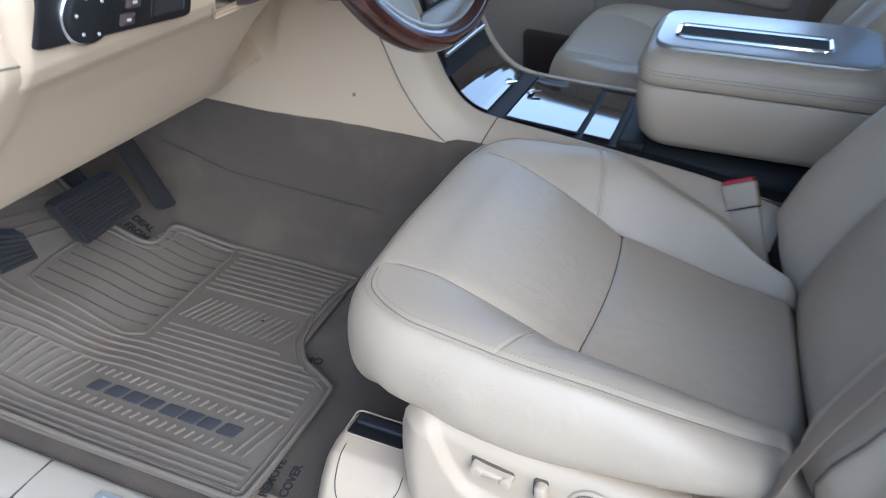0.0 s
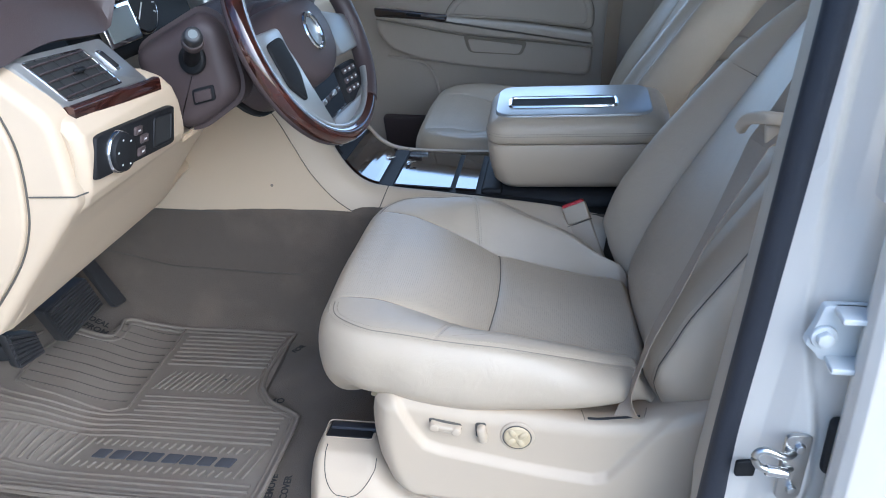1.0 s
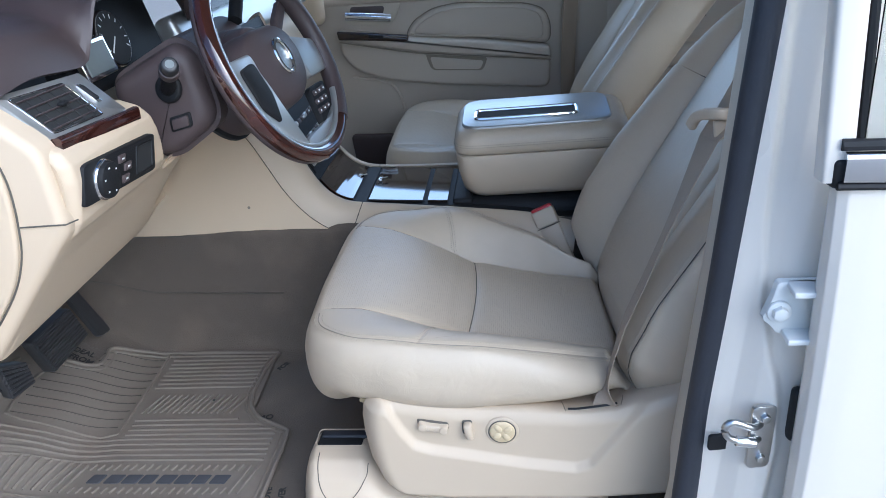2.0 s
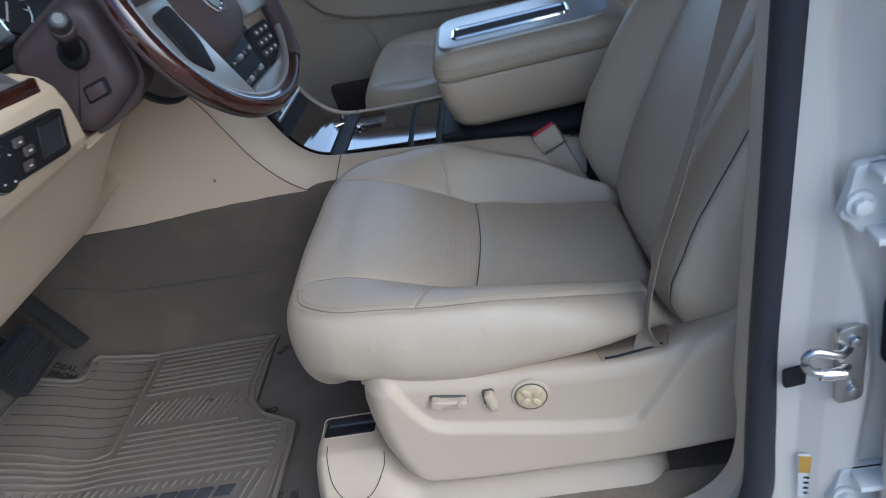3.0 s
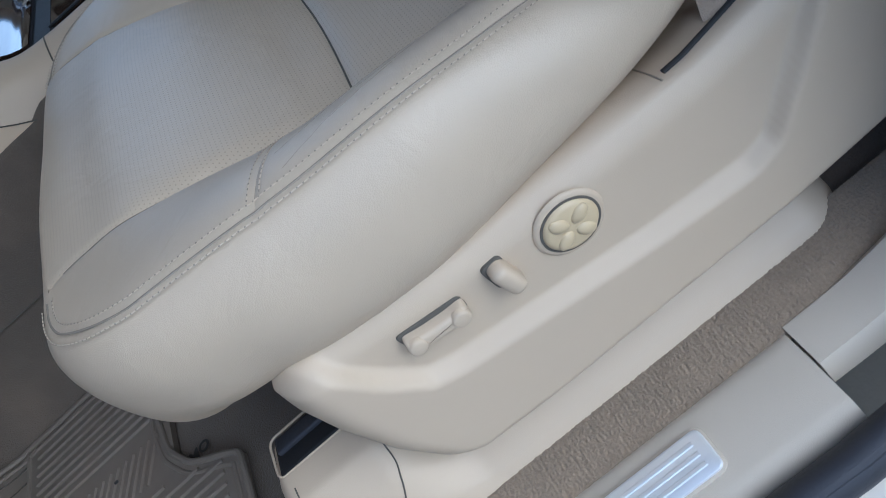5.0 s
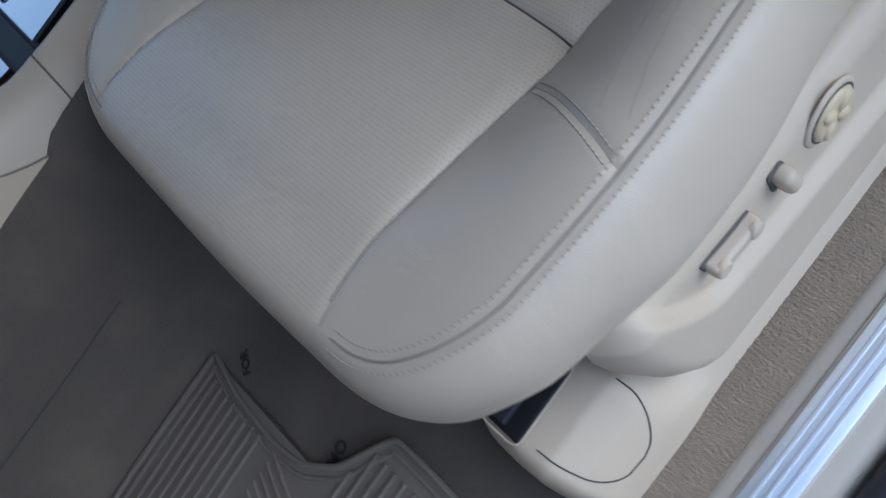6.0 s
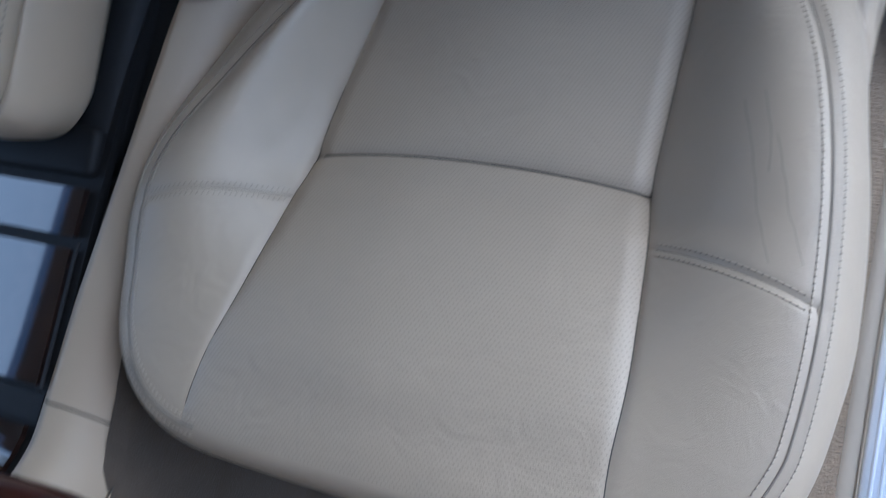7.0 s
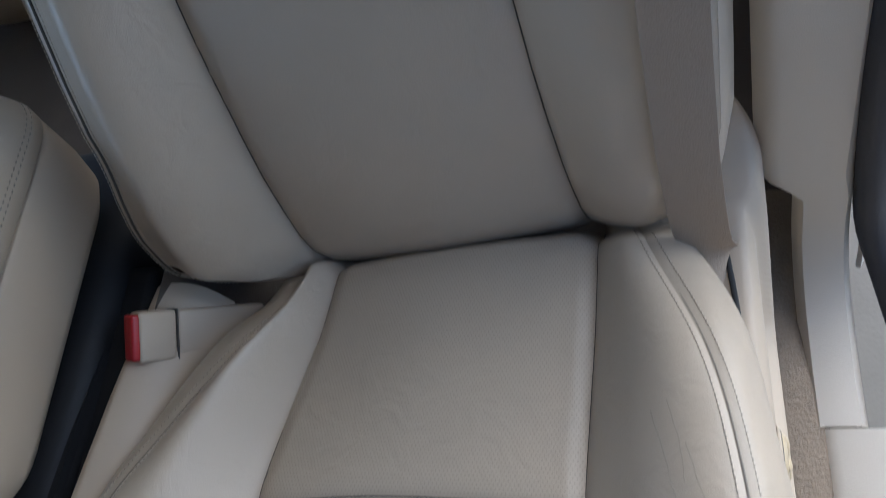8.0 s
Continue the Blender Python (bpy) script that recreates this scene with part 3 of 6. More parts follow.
def rear_roll(x, y):
    """The cushion's rear edge rolls down just before it meets the backrest."""
    xj = 0.543 - (y + 0.13) * 0.06 - 0.022 * ease(abs(y), 0.13, 0.19)
    return 0.034 * ease(x, xj - 0.014, xj + 0.020)


def cushion_z(x, y):
    a = abs(y)
    zi, zb, zp = (interp(x, c[:, 0], c[:, 1]) for c in (_zi, _zb, _zp))
    yi, w = ci(x, y), cw(x, y)
    if a <= yi:
        z = zi + (0.004 + 0.005 * ease(x, 0.06, 0.2)) * (1 - (a / yi) ** 2) - 0.004 * ease(x, 0.06, 0.22) * ease(a, yi - 0.018, yi)
        return z - rear_roll(x, y) - 0.003 * math.exp(-((x - cross_x(y)) / 0.012) ** 2) + 0.0022 * noise.noise((x * 9, y * 9, 2))
    q = min(1.0, (a - yi) / (w - yi))
    k = ease(x, 0.06, 0.22)
    rise = k * (0.75 * math.sin(q * math.pi / 2) + 0.25 * ease(q, 0.0, 1.0)) + (1 - k) * math.sin(q * math.pi / 2)
    z = zi - 0.004 * k + (zp - zi + 0.004 * k) * rise + (0.004 + 0.5 * (zb - zp)) * math.sin(math.pi * q) * k
    z -= 0.0011 * math.exp(-((x - bolster_x(y)) / 0.0028) ** 2)
    z -= 0.0004 * sum(math.exp(-((x - bolster_x(y) - d) / 0.0018) ** 2) for d in (-0.0046, 0.0046))
    if y > 0:
        z += 0.016 * ease(x, 0.12, 0.28) * (1 - ease(x, 0.40, 0.55)) * ease(q, 0.0, 0.7) - 0.016 * ease(x, 0.16, 0.34) * ease(q, 0.50, 1.05)
    return z - rear_roll(x, y) + 0.0018 * noise.noise((x * 11, y * 11, 5))


def solve_patch(xa, xb, ya, yb, n, m, fz, dips):
    """A leather panel between four seam lines; dips: how deep each of its edges (x0, x1, y0, y1) sinks into its seam."""
    V = []
    for i in range(n):
        for j in range(m):
            a, b = i / (n - 1), j / (m - 1)
            x, y = 0.3, 0.0
            for _ in range(9):
                y = ya(x) + (yb(x) - ya(x)) * b
                x = xa(y) + (xb(y) - xa(y)) * a
            lx, ly = abs(xb(y) - xa(y)), abs(yb(x) - ya(x))
            z = fz(x, y)
            for d, dist in zip(dips, (a * lx, (1 - a) * lx, b * ly, (1 - b) * ly)):
                z -= (d(x) if callable(d) else d) * math.exp(-(dist / 0.0036) ** 1.4)
            V.append((x, y, z))
    return V, grid_faces(n, m)


def make_seat(y0, sg, driver):
    who = "driver's" if driver else "front passenger"
    seat = thing("car_seat", (0.3, y0, 0.0), f"beige leather {who} seat with perforated middle and stitched bolsters", "car seat", "front seats")
    res = 1.0 if driver else 0.45

    def tf(V):
        return [(x, y0 + sg * y, z) for x, y, z in V]

    def leather(name, V, F, m, label=""):
        return meshed(name, tf(V), F, m, seat, label, angle=70)
    yc = 0.23
    for _ in range(30):
        yc = cw(front_x(yc))
    xc = front_x(yc)
    rear = lambda y: 0.60
    g, gb = 0.0030, 0.0008
    gi = lambda x: 0.0014 + 0.0014 * ease(x, 0.04, 0.16)
    k = lambda n: max(8, int(n * res))
    V, F = solve_patch(front_x, cross_x, lambda x: -ci(x), lambda x: ci(x, 1), k(90), k(100), cushion_z, (0, g, gi, gi))
    leather("cushion_front_panel", V, F, PERF, "perforated beige leather seat panel")
    V, F = solve_patch(cross_x, rear, lambda x: -ci(x), lambda x: ci(x, 1), k(110), k(100), cushion_z, (g, 0, gi, gi))
    leather("cushion_rear_panel", V, F, PERF, "perforated beige leather seat panel")
    for s in (-1, 1):
        ya, yb = (lambda x, s=s: s * ci(x, s)), (lambda x, s=s: s * cw(x, s))
        V, F = solve_patch(front_x, bolster_x, ya, yb, k(76), k(46), cushion_z, (0.0, gb, gi, 0.0016))
        leather("bolster_front", V, F, LEATHER)
        V, F = solve_patch(bolster_x, rear, ya, yb, k(120), k(46), cushion_z, (gb, 0, gi, 0.0016))
        leather("bolster_rear", V, F, LEATHER)
    # boxing round the sides and the rolled front
    side = [(x, -cw(x)) for x in np.linspace(0.60, xc, k(90))][:-1]
    fy = [y for y in np.linspace(-yc, yc, k(110))]
    outline = side + [(front_x(y), y) for y in fy] + [(x, cw(x, 1)) for x, y in side[::-1]]
    O = np.array(outline)
    nrm = np.gradient(O, axis=0); nrm = np.stack([nrm[:, 1], -nrm[:, 0]], 1)
    nrm /= np.linalg.norm(nrm, axis=1, keepdims=True)
    nrm = -nrm if nrm[0][1] > 0 else nrm
    for _ in range(40 if driver else 12):
        nrm[1:-1] = (nrm[:-2] + nrm[1:-1] * 2 + nrm[2:]) / 4
    nrm /= np.linalg.norm(nrm, axis=1, keepdims=True)
    so, sd = [-.0010, .0018, .0048, .013, .023, .031, .034, .031, .020, .002, -.02], [-.0015, -.0017, -.0021, -.0062, -.020, -.042, -.070, -.095, -.115, -.128, -.132]
    fo, fd = [-.0008, .004, .011, .019, .026, .0320, .0330, .028, .012, -.012, -.05], [-.0003, -.0009, -.0045, -.012, -.026, -.052, -.088, -.124, -.154, -.170, -.172]
    V = []
    for (x, y), n in zip(O, nrm):
        f = ease(-n[0], 0.55, 0.97)
        z0 = cushion_z(x, y)
        bot = 0.205 + 0.0 * f
        ks = min(1.0, max(0.25, (z0 - bot) / 0.135)) * (1 - f) + f
        for o1, d1, o2, d2 in zip(so, sd, fo, fd):
            o, d = o1 * (1.22 if y > 0 else 1.0) * (1 - f) * (0.5 + 0.5 * ks) + o2 * f, d1 * ks * (1 - f) + d2 * f
            o += max(0.0, o) / 0.034 * ((0.022 * ease(x, 0.22, 0.46)) if y > 0 else (0.020 * ease(x, 0.32, 0.48))) * (1 - f)
            o -= 0.007 * ease(abs(y), 0.19, 0.27) * (1 - ease(x, 0.11, 0.18)) * ease(-d, 0.02, 0.08)
            fold = 0.0020 * noise.noise((x * 8, y * 8, d * 14)) * ease(-d, 0.01, 0.05)
            V.append((x + n[0] * (o + fold), y + n[1] * (o + fold), z0 + d))
    m = len(so)
    # subdivide the profile smoothly
    A = np.array(V).reshape(len(O), m, 3)
    q = np.linspace(0, m - 1, 34 if driver else 16)
    base = np.arange(m)
    B = np.stack([np.stack([np.interp(q, base, A[i, :, c]) for c in range(3)], 1) for i in range(len(O))])
    for _ in range(3):
        B[:, 1:-1] = (B[:, :-2] + 2 * B[:, 1:-1] + B[:, 2:]) / 4
    leather("boxing", B.reshape(-1, 3).tolist(), grid_faces(len(O), len(q)), LEATHER)
    if driver:
        # seam cords and stitching
        def on_top(pts, lift=0.0):
            return [(x, y, cushion_z(x, y) + lift) for x, y in pts]
        for s in (-1, 1):
            sd_pts = [(x, s * (cw(x, s) + 0.0012)) for x in np.linspace(xc, 0.565, 120)]
            cn = [(front_x(y) - 0.0006, s * y) for y in np.linspace(0.18, yc, 24)]
            line = smooth_curve([cn[0], cn[6], cn[12], cn[17], cn[21]] + sd_pts[4::5], 150).tolist()
            cord = tf([(x, y, z + 0.0002 - 0.0019 * ease(x, xc - 0.03, xc + 0.01)) for x, y, z in on_top(line)])
            part("seam", sweep(cord, disc_section(0.0009, 6)), SEWN, seat, "sewn seam between bolster and side")
            L = np.array(line); n2 = np.gradient(L, axis=0); n2 = np.stack([n2[:, 1], -n2[:, 0]], 1); n2 /= np.linalg.norm(n2, axis=1, keepdims=True)
            if np.dot(n2[90], (0, s)) < 0:
                n2 = -n2
            inner = L - n2 * 0.0065
            V1, F1 = stitches(tf(on_top(inner.tolist(), 0.0002)), 0.0030, 0.0018, 0.0007)
            meshed("stitching", V1, F1, THREAD, seat, "row of beige thread stitches")
            V1, F1 = stitches(tf(on_top(inner.tolist(), 0.0006))[1:], 0.0013, 0.0035, 0.0007)
            meshed("seam_perforation", V1, F1, SEWN, seat, "dark needle marks between the stitches")
            outer = L + n2 * 0.0075
            zz = [(x, y, cushion_z(*p) - 0.0012) for (x, y), p in zip(outer.tolist(), line)]
            V1, F1 = stitches(tf(zz), 0.0030, 0.0018, 0.0007)
            meshed("stitching", V1, F1, THREAD, seat, "row of beige thread stitches")
            V1, F1 = stitches(tf(zz)[1:], 0.0013, 0.0035, 0.0007)
            meshed("seam_perforation", V1, F1, SEWN, seat, "dark needle marks between the stitches")
            bl = [(bolster_x(y), s * y) for y in np.linspace(0.164, 0.268, 40)]
            part("seam", sweep(tf([(x, y, z - 0.0013) for x, y, z in on_top(bl)]), disc_section(0.0006, 6)), SEWN, seat, "sewn seam across the bolster")
            for dx in (-0.0046, 0.0046):
                V1, F1 = stitches(tf(on_top([(x + dx, y) for x, y in bl], 0.0003))[1:], 0.0013, 0.0035, 0.0007)
                meshed("seam_perforation", V1, F1, SEWN, seat, "dark needle marks between the stitches")
                V1, F1 = stitches(tf(on_top([(x + dx, y) for x, y in bl], 0.0001)), 0.0030, 0.0018, 0.0007)
                meshed("stitching", V1, F1, THREAD, seat, "row of beige thread stitches")
            il = [(x, s * ci(x, s)) for x in np.linspace(0.034, 0.555, 140)]
            part("seam", sweep(tf([(x, y, z - 0.0018 - 0.0014 * ease(x, 0.04, 0.16)) for x, y, z in on_top(il)]), disc_section(0.0008, 6)), SEAM, seat, "dark seam between panel and bolster")
        # creases of the worn bolster, their shade drawn as thin dark lines
        for worn in ([(0.318, -0.234), (0.290, -0.242), (0.262, -0.249), (0.228, -0.262)], [(0.345, -0.209), (0.300, -0.221), (0.262, -0.229), (0.226, -0.241)], [(0.352, -0.222), (0.322, -0.229), (0.290, -0.233)]):
            cr = smooth_curve(worn, 40)
            cr[:, 1] += [0.0012 * noise.noise((x * 70, 3.0, 1.0)) for x in cr[:, 0]]
            part("leather_crease", sweep(tf(on_top([tuple(p) for p in cr], -0.0001)), disc_section(0.00030, 6)), CREASE, seat, "thin dark line shading a fine crease in the worn bolster")
        cl = [(cross_x(y), y) for y in np.linspace(-0.150, 0.150, 60)]
        part("seam", sweep(tf([(x, y, z - 0.0027) for x, y, z in on_top(cl)]), disc_section(0.0010, 6)), SEAM, seat, "dark seam across the middle panel")
    # ---- backrest, leaning back ----
    lean = radians(24 if driver else 23)
    ox, oz = (0.545, 0.218)
    up, fw = np.array((math.sin(lean), 0, math.cos(lean))), np.array((-math.cos(lean), 0, math.sin(lean)))
    BW_A = [-0.02, 0.0, 0.03, 0.07, 0.13, 0.25, 0.40, 0.50, 0.58, 0.64, 0.68]
    BW_Y = [0.200, 0.222, 0.248, 0.268, 0.280, 0.286, 0.278, 0.262, 0.236, 0.195, 0.155]
    bw = lambda a, s=-1: max(max(interp(a, BW_A, BW_Y), 0.246 if s < 0 and a < 0.12 else 0.0) - (0.030 * ease(a, 0.08, 0.24) if s > 0 else 0), bi(a, s) + 0.012)
    bi = lambda a, s=-1: interp(a, [-0.03, 0.0, 0.05, 0.1, 0.2, 0.3, 0.5, 0.68], [0.118, 0.126, 0.137, 0.140, 0.142, 0.142, 0.138, 0.115] if s > 0 else [0.162, 0.160, 0.156, 0.151, 0.145, 0.142, 0.138, 0.115])

    def back_n(a, y):
        y1 = abs(y)
        base = interp(a, [-0.03, 0.0, 0.02, 0.04, 0.07, 0.15, 0.25, 0.4, 0.55, 0.68], [-0.050, -0.016, 0.004, 0.015, 0.021, 0.024, 0.020, 0.006, -0.010, -0.03])
        hb = interp(a, [-0.03, 0.03, 0.08, 0.18, 0.30, 0.45, 0.60, 0.68], [0.012, 0.040, 0.060, 0.068, 0.060, 0.042, 0.018, 0.0])
        yi, w = bi(a, y), bw(a, y)
        drop = 0.022 if y > 0 else 0.013
        hb *= 1.0 if y > 0 else 0.62
        if y1 <= yi:
            return base + 0.010 * (1 - (y1 / yi) ** 2) - 0.004 * ease(y1, yi - 0.02, yi) + 0.0015 * noise.noise((a * 9, y * 9, 7))
        q = (y1 - yi) / (w - yi)
        return base - 0.004 + (hb + 0.004) * math.sin(min(1, q / 0.66) * math.pi / 2) ** 0.9 - drop * ease(q, 0.6, 1.0) + 0.0015 * noise.noise((a * 9, y * 9, 8))

    def at(V):
        return [tuple(np.array((ox, 0, oz)) + up * a + fw * n + np.array((-(y + 0.13) * 0.06, y + 0.010, 0))) for a, y, n in V]
    bot, top = (lambda y: -0.02 + 0.11 * ease(y, 0.09, 0.25)), (lambda y: 0.68 - 0.6 * y * y)
    seam_b = lambda y: 0.475
    V, F = solve_patch(bot, top, lambda a: -bi(a), lambda a: bi(a, 1), k(120), k(70), back_n, (0, 0, g, g))
    leather("backrest_panel", at(V), F, LEATHER)
    for s in (-1, 1):
        ya, yb = (lambda a, s=s: s * bi(a, s)), (lambda a, s=s: s * bw(a, s))
        V, F = solve_patch(bot, seam_b, ya, yb, k(100), k(40), back_n, (0, 0.002, g, 0.0022))
        leather("backrest_bolster", at(V), F, LEATHER)
        V, F = solve_patch(seam_b, top, ya, yb, k(40), k(40), back_n, (0.002, 0, g, 0.0022))
        leather("backrest_shoulder", at(V), F, LEATHER)
    side = [(a, -bw(a)) for a in np.linspace(0.66, -0.02, k(90))]
    outline = [(top(y), y) for y in np.linspace(0, -bw(0.66), 8)] + side + [(bot(y), y) for y in np.linspace(-0.19, 0.19, 24)] + [(a, bw(a, 1)) for a, y in side[::-1] if a > bot(0.2)] + [(top(y), y) for y in np.linspace(bw(0.66, 1), 0, 8)]
    O = np.array(outline)
    nr = np.gradient(O, axis=0); nr = np.stack([nr[:, 1], -nr[:, 0]], 1); nr /= np.linalg.norm(nr, axis=1, keepdims=True) + 1e-9
    mid = len(O) // 4
    if nr[mid][1] > 0:
        nr = -nr
    V = []
    for (a, y), n in zip(O, nr):
        n0 = back_n(a, y) - 0.003
        for o, d in zip([-.001, .003, .008, .016, .021, .022, .020, .014, .0], [0.0, 0.0008, -.001, -.013, -.040, -.07, -.10, -.118, -.125]):
            V.append((a + n[0] * o * 0.8, y + n[1] * o, n0 + d))
    leather("backrest_side", at(V), grid_faces(len(O), 9), LEATHER)
    V = [(top(0) * 0.5, 0, -0.115)] + [(a * 0.99, y * 0.99, back_n(a, y) - 0.115) for a, y in outline]
    F = [(0, i, i + 1) for i in range(1, len(outline))]
    leather("backrest_rear", at(V), F, BEIGE)
    if driver:
        for s in (-1, 1):
            il = [(a, s * bi(a, s), back_n(a, s * bi(a, s)) - 0.0030) for a in np.linspace(-0.01, 0.66, 90)]
            part("seam", sweep(tf(at(il)), disc_section(0.0012, 6), up=(0, 1, 0)), SEAM, seat, "dark seam between panel and bolster")
            ol = [(a, s * (bw(a, s) + 0.0012), back_n(a, s * bw(a, s)) - 0.0024) for a in np.linspace(0.0, 0.64, 110)]
            part("seam", sweep(tf(at(ol)), disc_section(0.0016, 6), up=(0, 1, 0)), SEAM, seat, "sewn seam along the backrest edge")
            for o, d in ((-0.006, 0.0003), (0.0085, -0.0028)):
                row = [(a, s * (bw(a, s) + o), back_n(a, s * min(bw(a, s), bw(a, s) + o)) + d) for a in np.linspace(0.0, 0.64, 110)]
                V1, F1 = stitches(tf(at(row)), 0.0030, 0.0018, 0.0009, up=tuple(fw))
                meshed("stitching", V1, F1, THREAD, seat, "row of beige thread stitches")
            bl = [(0.475, s * y, back_n(0.475, s * y) - 0.003) for y in np.linspace(bi(0.475, s), bw(0.475, s), 30)]
            part("seam", sweep(tf(at(bl)), disc_section(0.0010, 6), up=(0, 1, 0.3)), SEAM, seat, "dark seam across the backrest bolster")
    return seat


THREAD_D = mat("dark_beige_thread", (0.20, 0.18, 0.15), 0.8)
driver_seat = make_seat(0.0, 1, True)
passenger_seat = make_seat(0.965, -1, False)

# ---- power seat base: side shield, switches, rail cover ----


def shield_left(z):
    return interp(z, [0.03, 0.045, 0.07, 0.113, 0.167, 0.205, 0.228, 0.243, 0.26], [0.165, 0.135, 0.115, 0.101, 0.095, 0.095, 0.099, 0.110, 0.125])


def shield_top(x):
    return interp(x, [0.08, 0.096, 0.151, 0.269, 0.388, 0.459, 0.520, 0.56, 0.631, 0.72], [0.246, 0.248, 0.241, 0.222, 0.214, 0.211, 0.217, 0.236, 0.268, 0.300])


def shield_bottom(x):
    return interp(x, [0.09, 0.121, 0.16, 0.239, 0.466, 0.603, 0.72], [0.075, 0.052, 0.042, 0.037, 0.037, 0.049, 0.075])


def shelf_z(x, y):
    """Height of the shield's top ledge, which slopes in towards the belt slot."""
    s = min(1.0, max(0.0, (y + 0.3025) / 0.07))
    return shield_top(x) - 0.006 * s * s + 0.004 * math.sin(s * math.pi) - 0.010 * s * ease(x, 0.38, 0.45)


RIDGE_X, RIDGE_Z = [0.08, 0.128, 0.142, 0.163, 0.185, 0.21, 0.371, 0.455, 0.478, 0.518, 0.567, 0.62, 0.72], [0.40, 0.25, 0.234, 0.187, 0.155, 0.146, 0.116, 0.106, 0.113, 0.169, 0.239, 0.31, 0.40]


def shield(u, v):
    x, z = 0.3, 0.15
    for _ in range(8):
        t = max(0.0, (v - 0.12) / 0.88)
        zt, zb = shield_top(x), shield_bottom(x)
        z = zt + (zb - zt) * t
        xl = shield_left(z)
        x = xl + u * (0.70 - xl)
    y = -0.3125
    y += 0.0125 * ease(z - interp(x, RIDGE_X, RIDGE_Z), -0.004, 0.013)
    edge = min((z - zb), 0.018) / 0.018
    y += 0.014 * (1 - edge) ** 2
    nose = min(x - xl, 0.040) / 0.040
    y += 0.034 * (1 - nose) ** 2.4
    y += 6.0 * max(0.0, x - 0.60) ** 2
    rim = max(0.0, 1 - (zt - z) / 0.022)
    y += 0.010 * rim ** 2
    if v < 0.12:
        s = 1 - v / 0.12
        y += 0.095 * s
        z = shelf_z(x, y)
    return x, y, z


base = sheet("side_shield", shield, 130, 90, 0.004, BEIGE, driver_seat, "beige plastic seat side shield with power switches", angle=60, out=(0, -1, 0.3))
SW, FACE = -0.2975, -0.3005


def switch_bar():
    o = rounded([(-0.0245, -0.009), (-0.010, -0.0070), (0.010, -0.0070), (0.0245, -0.009), (0.0255, 0.008), (0.010, 0.0060), (-0.010, 0.0060), (-0.0255, 0.008)], 0.005, 4)
    tilt = -0.17
    return slab(o, lambda a, b, h: (0.2185 + a * math.cos(tilt) - b * math.sin(tilt), SW - h, 0.1965 + a * math.sin(tilt) + b * math.cos(tilt)), 0.015, 0.004, 3)


# dark plate paints the small shadow behind the switch
part("switch_shade", slab(rounded([(-0.0255, -0.006), (0.0255, -0.006), (0.0262, 0.0092), (-0.0268, 0.0092)], 0.005), lambda a, b, h: (0.218 + a, FACE + 0.002 - h, 0.197 + b - 0.17 * a), 0.0035, 0.001), SEAM, base, "dark plate painting the shadow round the seat switch")
part("seat_switch", switch_bar(), BEIGE, base, "beige rocker switch moving the cushion")
for s in (-1, 1):
    part("switch_cap", cyl(0.0082, 0.007, 0.006, pose(0.2185 + s * 0.0175, SW - 0.0137, 0.1965 - s * 0.0030, 90), 20, 0.0015), BEIGE, base)
# the lever's shadow on the shield, put in as a dark plate
part("lever_shade", slab(rounded([(-0.0085, -0.014), (0.0085, -0.014), (0.0085, 0.0135), (-0.0090, 0.0135)], 0.005), lambda a, b, h: (0.275 + a, FACE + 0.002 - h, 0.1925 + b), 0.0035, 0.001), SEAM, base, "dark plate painting the shadow round the recline lever")
lev = rbox((0.015, 0.020, 0.032), 0.006, pose(0.2775, SW - 0.007, 0.189, 0, -8))
part("recline_lever", lev, BEIGE, base, "small upright recline lever")
part("dial_ring", cyl(0.0285, 0.026, 0.003, pose(0.333, FACE - 0.0008, 0.1840, 90), 40, 0.0015), BEIGE, base)
part("dial_gap", cyl(0.0234, 0.0234, 0.0030, pose(0.333, FACE - 0.0014, 0.1840, 90), 40), SEAM, base)
part("lumbar_dial", cyl(0.0230, 0.0205, 0.008, pose(0.333, SW - 0.005, 0.1840, 90), 40, 0.003), CREAM, base, "round cream lumbar pad")
for k in range(4):
    a = math.pi / 5 + k * math.pi / 2
    bump = bmesh.new()
    bmesh.ops.create_uvsphere(bump, u_segments=14, v_segments=8, radius=1.0)
    bmesh.ops.transform(bump, matrix=pose(0.333 + 0.0115 * math.cos(a), SW - 0.0085, 0.1840 + 0.0115 * math.sin(a), 0, -math.degrees(a), 0) @ Matrix.Diagonal((0.0085, 0.0034, 0.0058, 1)), verts=bump.verts)
    part("dial_arrow", bump, CREAM, base)
# belt slot on the shield's ledge
def on_shelf(pts, lift):
    return [(x, y, shelf_z(x, y) + lift) for x, y in pts]


part("belt_slot", sweep(on_shelf(smooth_curve([(0.443, -0.2790), (0.48, -0.2765), (0.524, -0.2725)], 24), 0.0008), disc_section(0.0026, 8, 0.0014)), INK, base, "dark slot for the belt")
for pts in ([(0.434, -0.252), (0.4385, -0.285)], [(0.536, -0.250), (0.5325, -0.268), (0.529, -0.280)]):
    part("plate_joint", sweep(on_shelf(smooth_curve(pts, 14), 0.0004), disc_section(0.0007, 6)), SEWN, base)


